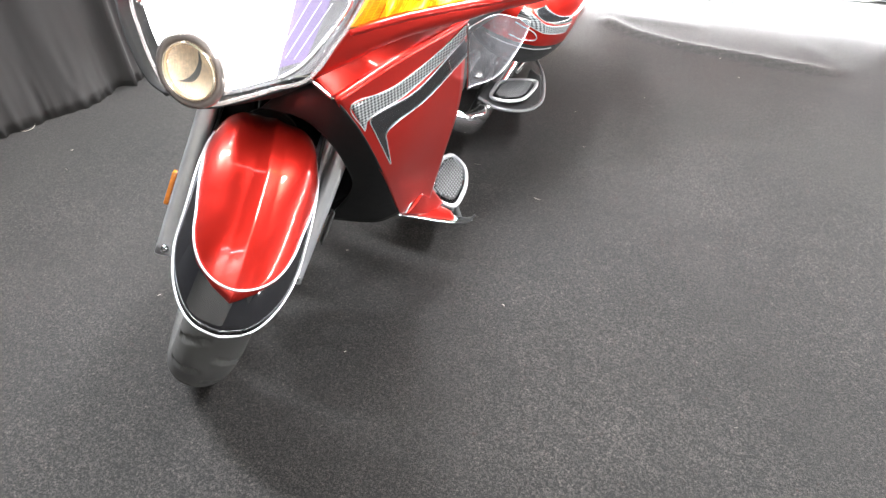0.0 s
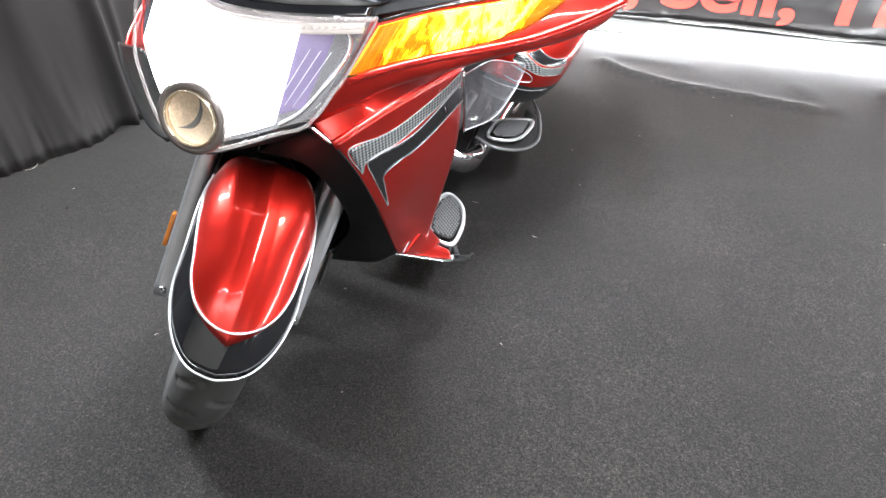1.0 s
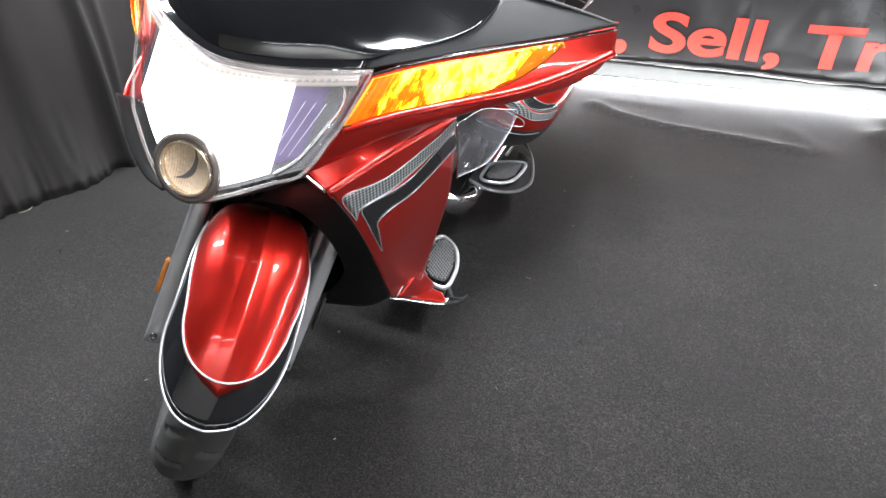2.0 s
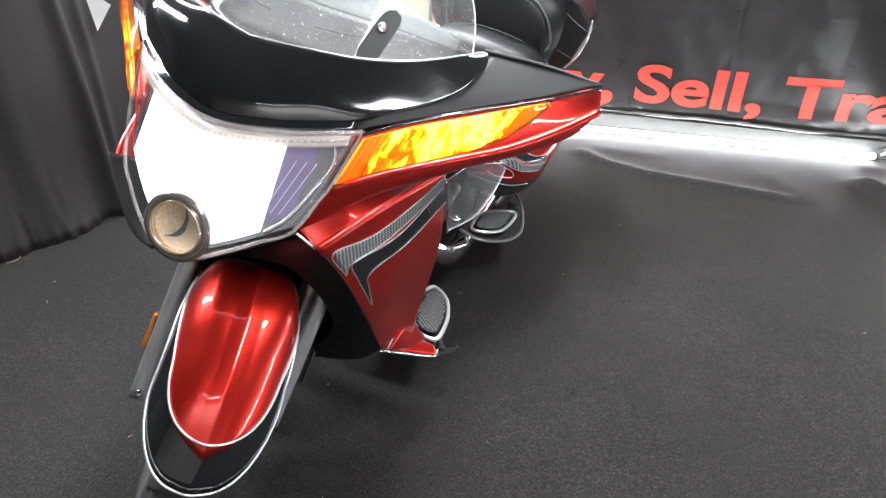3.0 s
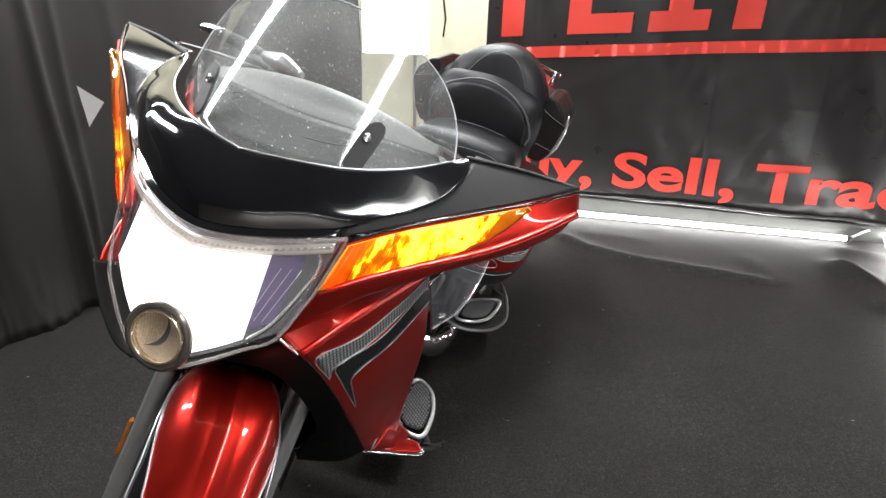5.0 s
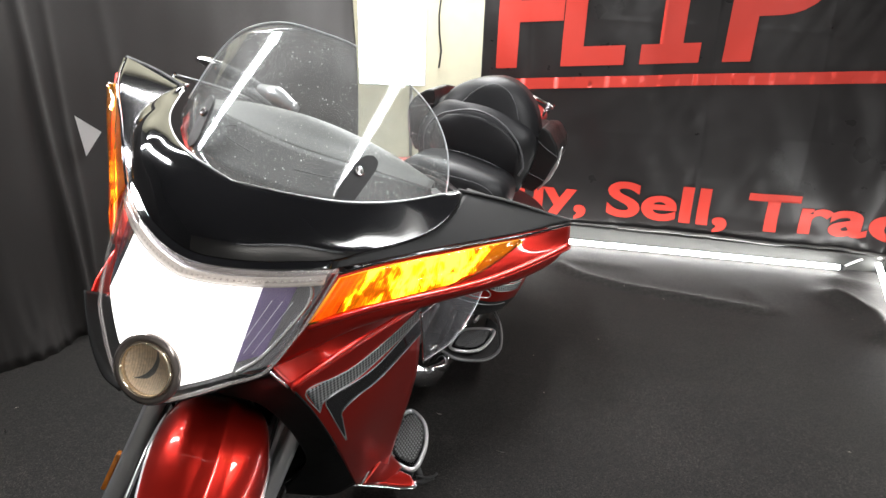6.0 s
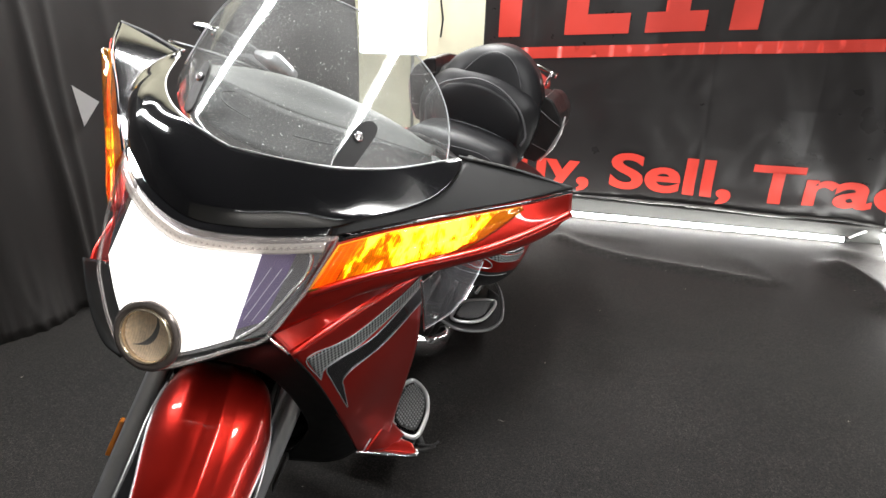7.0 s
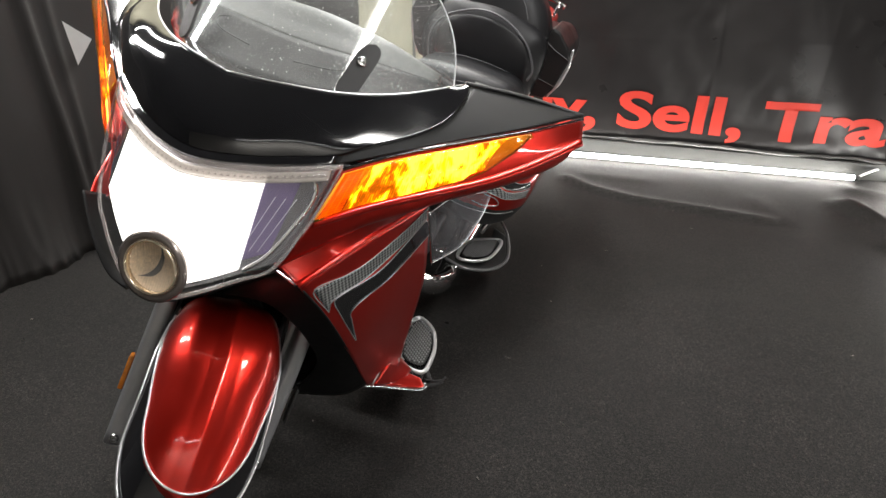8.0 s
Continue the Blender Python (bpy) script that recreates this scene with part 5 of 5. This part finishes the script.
FB = [(0.246, 0.745), (0.268, 0.773), (0.317, 0.738), (0.346, 0.68), (0.360, 0.614), (0.355, 0.546), (0.29, 0.560), (0.262, 0.63), (0.25, 0.69)]
RB = [(0.262, 1.215), (0.29, 1.268), (0.365, 1.321), (0.385, 1.300), (0.380, 1.213), (0.364, 1.16), (0.323, 1.120), (0.27, 1.117)]
for s in (1, -1):
    fb = board(FB, 0.272, 0.15, s, 9, "rider_floorboard", "half-round rider floorboard with chrome rim")
    bpart("mount", sheet([[(s * 0.272, 0.52, 0.30), (s * 0.30, 0.545, 0.285), (s * 0.345, 0.565, 0.268)], [(s * 0.262, 0.59, 0.272), (s * 0.29, 0.575, 0.262), (s * 0.35, 0.575, 0.250)]], 10, 6, 0.006), M_CHROME, fb, "chrome mount")
    rb = board(RB, 0.312, 0.1, s, 9, "passenger_floorboard", "passenger floorboard with studded pad")
    bpart("guard_loop", tube([(s * 0.335, 1.46, 0.33), (s * 0.385, 1.40, 0.312), (s * 0.42, 1.30, 0.30), (s * 0.425, 1.22, 0.296), (s * 0.39, 1.14, 0.294), (s * 0.31, 1.085, 0.294), (s * 0.235, 1.09, 0.298)], 0.0055, 40, 10), M_GREY, rb, "grey guard loop")
    bpart("guard_plate", sheet([[(s * 0.23, 1.10, 0.292), (s * 0.31, 1.09, 0.29), (s * 0.39, 1.15, 0.29), (s * 0.42, 1.25, 0.292), (s * 0.38, 1.40, 0.305)], [(s * 0.23, 1.25, 0.292), (s * 0.28, 1.25, 0.29), (s * 0.33, 1.27, 0.29), (s * 0.34, 1.32, 0.292), (s * 0.33, 1.42, 0.305)]], 24, 8, 0.004), M_PLASTIC, rb)
    bpart("heel_lever", tube([(s * 0.30, 1.30, 0.33), (s * 0.325, 1.33, 0.40), (s * 0.34, 1.34, 0.43)], 0.011, 10, 10), M_CHROME, rb)

# -- engine, exhaust, stand --
bpart("engine_block", joined(block((0.30, 0.42, 0.36), (0.0, 0.72, 0.42), 0.04), block((0.34, 0.5, 0.2), (0.0, 0.92, 0.34), 0.05)), M_PLASTIC, label="dark engine block behind the fairing")
for k in range(7):
    bpart("cooling_fin", block((0.32, 0.22, 0.006), (0, 0.62, 0.46 + 0.022 * k), 0.002), M_ALU)
ex = bpart("exhaust", tube([(0.16, 0.74, 0.42), (0.225, 0.86, 0.33), (0.25, 0.98, 0.265), (0.245, 1.15, 0.225), (0.22, 1.4, 0.2), (0.2, 1.9, 0.22)], [0.03, 0.034, 0.04, 0.046, 0.05, 0.05], 50, 18), M_CHROME, label="chrome exhaust pipe")
bpart("heat_shield", tube([(0.24, 0.93, 0.31), (0.262, 1.04, 0.272), (0.262, 1.18, 0.252)], [0.012, 0.03, 0.014], 16, 12), M_CHROME, ex)
for k in range(6):
    bpart("engine_bolt", disc_ring((0.20 + 0.012 * (k % 2), 0.62 + 0.025 * k, 0.50 - 0.045 * k), (1, -0.3, 0), 0, 0.011, 0, 12, 0.008), M_CHROME)
st = part("side_stand", tube([(0.20, 0.80, 0.23), (0.29, 0.745, 0.15), (0.355, 0.705, 0.085)], [0.013, 0.012, 0.011], 14, 10), M_PLASTIC, bike, "black side stand folded out")
part("foot", tube([(0.33, 0.68, 0.082), (0.362, 0.708, 0.074), (0.39, 0.735, 0.079)], [0.006, 0.011, 0.006], 10, 10), M_PLASTIC, st)
part("stand_tang", tube([(0.34, 0.69, 0.1), (0.372, 0.705, 0.098), (0.388, 0.722, 0.094), (0.396, 0.735, 0.10)], [0.003, 0.003, 0.003, 0.004], 14, 8), M_PLASTIC, st)
part("stand_bracket", block((0.03, 0.02, 0.03), (0.325, 0.655, 0.14), 0.004), M_PLASTIC, st)


# -- saddlebags, seat, backrest, trunk --
def loft(sections, seg=40, caps=True):
    """A body through sections (y, xc, zc, half width, half height, power)."""
    bm = bmesh.new()
    rings = []
    for y, xc, zc, hw, hh, p in sections:
        ring = []
        for t in np.linspace(0, 2 * math.pi, seg, endpoint=False):
            c, sn = math.cos(t), math.sin(t)
            ring.append(bm.verts.new((xc + hw * math.copysign(abs(c) ** (2 / p), c), y, zc + hh * math.copysign(abs(sn) ** (2 / p), sn))))
        rings.append(ring)
    for i in range(len(rings) - 1):
        for j in range(seg):
            bm.faces.new((rings[i][j], rings[i + 1][j], rings[i + 1][(j + 1) % seg], rings[i][(j + 1) % seg]))
    bm.faces.new(rings[0])
    bm.faces.new(rings[-1][::-1])
    return bm


def smooth_sections(keys, n=28):
    return [tuple(q) for q in spline(keys, n)]


def bag_mat_split(bm, z_cut):
    """Cut along the waist line; what lies under it takes the second material."""
    n = Vector((0, 0.06, 1)).normalized()
    c = Vector((0, 1.4, z_cut))
    bmesh.ops.bisect_plane(bm, geom=bm.verts[:] + bm.edges[:] + bm.faces[:], plane_co=c, plane_no=n)
    for f in bm.faces:
        f.material_index = 1 if (f.calc_center_median() - c).dot(n) < 0 else 0
    return bm


BAG = smooth_sections([(1.10, 0.25, 0.60, 0.07, 0.09, 2.2), (1.14, 0.25, 0.60, 0.13, 0.15, 2.2), (1.24, 0.245, 0.60, 0.185, 0.21, 2.2), (1.40, 0.24, 0.60, 0.20, 0.235, 2.2), (1.75, 0.235, 0.57, 0.20, 0.22, 2.4), (2.1, 0.22, 0.50, 0.17, 0.14, 2.4), (2.28, 0.2, 0.50, 0.08, 0.08, 2.3)], 36)


def flat_top(z):
    """The bag's lid is flatter than its belly."""
    return z if z < 0.6 else 0.6 + (z - 0.6) * 0.32


def on_bag(x, z, s, d=0.003):
    """A place on the bag's rounded front at (x, z)."""
    def inside(y):
        xc, zc, hw, hh, p = (float(np.interp(y, [q[0] for q in BAG], [q[k] for q in BAG])) for k in range(1, 6))
        zz = z if z < 0.6 else 0.6 + (z - 0.6) / 0.32
        return (abs(x - xc) / hw) ** p + (abs(zz - zc) / hh) ** p < 1
    lo_, hi_ = 1.1, 1.5
    for _ in range(18):
        m = (lo_ + hi_) / 2
        lo_, hi_ = (lo_, m) if inside(m) else (m, hi_)
    return (s * (x + d * 0.6), lo_ - d, z)


def bag_band(low, high, s, mat, name, parent, n=26, m=6):
    """A band on the bag between two lines of (x, z)."""
    lo_, hi_ = spline(low, n), spline(high, n)
    return bpart(name, sheet_grid([[on_bag(*(a + (b - a) * j / m), s) for j in range(m + 1)] for a, b in zip(lo_, hi_)], 0.0012, flip=s > 0), mat, parent)


BAND_1 = ([(0.28, 0.603), (0.33, 0.588), (0.37, 0.574), (0.425, 0.566)], [(0.29, 0.635), (0.335, 0.618), (0.375, 0.600), (0.430, 0.592)])
BAND_2 = ([(0.32, 0.632), (0.355, 0.614), (0.39, 0.604), (0.430, 0.600)], [(0.345, 0.642), (0.375, 0.630), (0.40, 0.622), (0.425, 0.618)])
for s in (1, -1):
    bg = bag_mat_split(moved(loft([(y, s * xc, zc, hw, hh, p) for y, xc, zc, hw, hh, p in BAG], 56), lambda co: Vector((co.x, co.y, flat_top(co.z)))), 0.508)
    bag = bpart("saddlebag", bg, [M_RED, M_PLASTIC], label="dark red saddlebag with a black lower half")
    bag_band(*BAND_1, s, M_CARBON, "carbon_stripe", bag)
    bag_band(*BAND_2, s, M_STRIPE, "black_stripe", bag)
    for line in (*BAND_1, *BAND_2):
        bpart("pinstripe", tube([on_bag(x, z, s, 0.004) for x, z in spline(line, 14)], 0.001, 40, 6), M_SILVER, bag, "silver pinstripe")
    bpart("bag_latch", tube([on_bag(x, z, s, 0.003) for x, z in spline([(0.28, 0.585), (0.33, 0.577), (0.352, 0.562), (0.35, 0.545), (0.31, 0.54), (0.27, 0.542)], 20)], 0.0014, 40, 6), M_SILVER, bag, "thin bright latch outline")
    bpart("bag_seam", tube([on_bag(x, 0.511, s, 0.003) for x in np.linspace(0.2, 0.40, 14)], 0.0012, 30, 6), M_SILVER, bag)


def aft(y):
    """The tail stands a little to the left of the nose's line."""
    return 0.06 * (y - 0.3)


def cushion(outline, y, depth, lean, dome, name, label, mat=M_LEATHER, parent=None, inset=14):
    """An upholstered pad: an outline in (x, z), domed towards the front, with rounded edges."""
    ring = spline(list(outline) + [outline[0]], 72)[:-1]
    c = np.mean(np.array(ring), axis=0)
    bm = bmesh.new()
    rings = []
    for k in range(inset + 1):
        f = k / inset
        sc = 1 - f
        dd = dome * (1 - sc ** 5)
        sc = max(sc, 0.02)
        rings.append([bm.verts.new((c[0] + (x - c[0]) * sc, y - dd + lean * (z - c[1]) * sc, c[1] + (z - c[1]) * sc)) for x, z in ring])
    back = [bm.verts.new((x, y + depth + lean * (z - c[1]), z)) for x, z in ring]
    n = len(ring)
    allr = [back] + rings
    for a, b in zip(allr, allr[1:]):
        for j in range(n):
            bm.faces.new((a[j], a[(j + 1) % n], b[(j + 1) % n], b[j]))
    bm.faces.new(rings[-1])
    bm.faces.new(back[::-1])
    bmesh.ops.recalc_face_normals(bm, faces=bm.faces[:])
    return bpart(name, bm, mat, parent, label)


seat = bpart("seat", loft(smooth_sections([(0.72, aft(0.72), 0.62, 0.10, 0.05, 2.4), (0.85, aft(0.85), 0.63, 0.17, 0.07, 2.6), (1.05, aft(1.05), 0.655, 0.21, 0.08, 2.6), (1.25, aft(1.25), 0.68, 0.22, 0.08, 2.5), (1.35, aft(1.35), 0.70, 0.215, 0.08, 2.4), (1.5, aft(1.5), 0.72, 0.21, 0.07, 2.5), (1.62, aft(1.62), 0.72, 0.2, 0.06, 2.5)]), 44), M_LEATHER, label="black vinyl seat")
cushion([(-0.13, 0.73), (-0.135, 0.785), (-0.10, 0.822), (-0.03, 0.842), (0.07, 0.852), (0.17, 0.85), (0.245, 0.84), (0.278, 0.805), (0.272, 0.74), (0.15, 0.69), (-0.05, 0.69)], 1.40, 0.16, 0.25, 0.04, "bolster", "", parent=seat)
bpart("seam", tube([(-0.07, 1.352, 0.795), (0.05, 1.352, 0.818), (0.17, 1.352, 0.828), (0.235, 1.356, 0.81), (0.252, 1.36, 0.77)], 0.0014, 40, 6), M_PIPING, seat)
rest = cushion([(-0.16, 0.76), (-0.185, 0.86), (-0.165, 0.93), (-0.11, 1.0), (-0.02, 1.03), (0.08, 1.04), (0.18, 1.03), (0.26, 1.0), (0.295, 0.96), (0.30, 0.88), (0.285, 0.80), (0.24, 0.74), (-0.10, 0.74)], 1.67, 0.10, 0.12, 0.05, "backrest", "padded black vinyl passenger backrest")
bpart("piping", tube([(-0.125, 1.608, 0.80), (-0.135, 1.606, 0.88), (-0.10, 1.61, 0.95), (-0.036, 1.614, 0.992), (0.051, 1.617, 1.020), (0.146, 1.617, 1.008), (0.235, 1.612, 0.955), (0.28, 1.607, 0.88), (0.272, 1.605, 0.835)], 0.004, 70, 8), M_PIPING, rest, "raised grey piping")
bpart("centre_panel", sheet_grid([[(0.073 + 0.185 * u * (1 - 0.25 * max(0, v) ** 2), 1.614 + 0.012 * (u * u + v * v) - 0.012, 0.895 + 0.105 * v * (1 - 0.35 * u * u)) for v in np.linspace(-1, 1, 16)] for u in np.linspace(-1, 1, 24)], 0.004, flip=True), M_LEATHER, rest)
bpart("lower_seam", tube([(-0.10, 1.598, 0.82), (0.0, 1.594, 0.845), (0.117, 1.594, 0.85), (0.22, 1.598, 0.835), (0.275, 1.605, 0.79)], 0.0022, 40, 6), M_PIPING, rest)
top = cushion([(-0.13, 0.972), (-0.10, 1.045), (-0.04, 1.10), (0.03, 1.135), (0.10, 1.15), (0.17, 1.135), (0.235, 1.09), (0.275, 1.03), (0.292, 0.97), (0.24, 0.985), (0.17, 0.995), (0.05, 1.003), (-0.06, 0.995)], 1.73, 0.09, 0.25, 0.045, "head_pad", "crescent-shaped upper backrest pad")
bpart("pad_seam", tube([(-0.035, 1.682, 1.018), (0.0, 1.692, 1.07), (0.035, 1.70, 1.105), (0.075, 1.705, 1.122), (0.13, 1.703, 1.115), (0.175, 1.694, 1.075), (0.205, 1.684, 1.025)], 0.002, 40, 6), M_PIPING, top)

cx = 0.06


def pod(poly, y0, y1, back):
    """A boxy shell: an outline in (x, z) from y0 to y1, smaller by back at its rear, with rounded edges."""
    bm = bmesh.new()
    c = np.mean(np.array(poly), axis=0)
    ends = [[bm.verts.new((c[0] + (x - c[0]) * k, y, c[1] + (z - c[1]) * k)) for x, z in poly] for y, k in ((y0, 1.0), ((y0 + y1) / 2, 1.03), (y1, back))]
    n = len(poly)
    for a, b in zip(ends, ends[1:]):
        for j in range(n):
            bm.faces.new((a[j], a[(j + 1) % n], b[(j + 1) % n], b[j]))
    bm.faces.new(ends[0][::-1])
    bm.faces.new(ends[-1])
    bmesh.ops.recalc_face_normals(bm, faces=bm.faces[:])
    bmesh.ops.bevel(bm, geom=[e for e in bm.edges if e.calc_face_angle(0) > 0.4], offset=0.008, segments=3, profile=0.5, affect="EDGES")
    return bm


trunk = bpart("trunk", loft(smooth_sections([(1.76, cx, 0.86, 0.24, 0.12, 3.2), (1.80, cx, 0.865, 0.28, 0.135, 3.4), (1.88, cx, 0.87, 0.295, 0.14, 3.4), (2.05, cx, 0.87, 0.29, 0.14, 3.2), (2.25, cx, 0.86, 0.25, 0.12, 3.0), (2.33, cx, 0.86, 0.18, 0.07, 2.6)]), 56), M_SATIN, label="black top trunk with a red lid")
bpart("lid", loft(smooth_sections([(1.83, cx + 0.03, 0.97, 0.10, 0.03, 2.6), (1.88, cx + 0.03, 0.975, 0.15, 0.05, 2.8), (2.0, cx + 0.03, 0.975, 0.17, 0.052, 2.8), (2.2, cx, 0.985, 0.19, 0.05, 2.6), (2.3, cx, 0.975, 0.13, 0.03, 2.4)]), 48), M_RED, trunk, "dark red lid")
for s in (1, -1):
    X = lambda x: cx + s * x
    bpart("side_pod", pod([(X(x), z) for x, z in ((0.225, 0.985), (0.237, 1.02), (0.27, 1.01), (0.315, 0.965), (0.332, 0.92), (0.30, 0.80), (0.27, 0.755), (0.20, 0.755), (0.215, 0.87))], 1.735, 2.15, 0.8), M_SATIN, trunk, "black speaker pod", smooth=False)
    bpart("pod_trim", tube([(X(0.332), 1.76, 0.965), (X(0.330), 1.76, 0.90), (X(0.312), 1.76, 0.83), (X(0.285), 1.755, 0.765)], [0.003, 0.009, 0.011, 0.003], 24, 8), M_SILVER, trunk, "bright side trim")
    bpart("pod_seam", tube([(X(0.205), 1.733, 0.83), (X(0.305), 1.733, 0.815)], 0.002, 16, 6), M_PIPING, trunk)
    bpart("pod_seam", tube([(X(0.218), 1.733, 0.97), (X(0.27), 1.7325, 0.945), (X(0.328), 1.734, 0.925)], 0.002, 16, 6), M_PIPING, trunk)
rack = bpart("luggage_rail", tube([(0.02, 1.95, 1.04), (0.03, 1.93, 1.085), (0.10, 1.91, 1.095), (0.20, 1.90, 1.094), (0.28, 1.90, 1.085), (0.295, 1.93, 1.08), (0.285, 2.0, 1.06)], 0.006, 50, 10), M_CHROME, label="chrome luggage rail")
bpart("stay", tube([(0.278, 1.90, 1.085), (0.262, 1.90, 1.03)], 0.006, 4, 8), M_CHROME, rack)

# -- rear wheel and frame, behind the bags --
bpart("frame", joined(tube([(0.0, 0.33, 0.75), (0.12, 0.5, 0.6), (0.15, 0.9, 0.33), (0.14, 1.3, 0.33)], 0.02, 30, 10), tube([(0.0, 0.33, 0.75), (-0.12, 0.5, 0.6), (-0.15, 0.9, 0.33), (-0.14, 1.3, 0.33)], 0.02, 30, 10), tube([(0, 0.3, 0.8), (0.02, 0.8, 0.58), (0.06, 1.6, 0.55)], 0.04, 20, 10)), M_PLASTIC, label="black frame tubes")
tank = bpart("tank", loft(smooth_sections([(0.42, 0, 0.90, 0.10, 0.06, 2.3), (0.52, 0.01, 0.88, 0.17, 0.11, 2.4), (0.68, 0.02, 0.82, 0.16, 0.13, 2.3), (0.85, 0.03, 0.72, 0.1, 0.08, 2.2)]), 40), M_BLACK, label="gloss black tank")
rear = turned([(0.09 * math.sin(a), 0.24 + 0.075 * math.cos(a)) for a in np.linspace(-1.8, 1.8, 15)] + [(0.06, 0.2), (-0.06, 0.2)], 60, 0.315)
bmesh.ops.translate(rear, vec=(0.07, 1.70, 0), verts=rear.verts)
rw = part("rear_wheel", rear, M_TYRE, bike, "black rear tyre")
hubr = turned([(0.05, 0.21), (0.05, 0.03), (-0.05, 0.03), (-0.05, 0.21)], 40, 0.315)
bmesh.ops.translate(hubr, vec=(0.07, 1.70, 0), verts=hubr.verts)
part("rim", hubr, M_BLACK, rw)
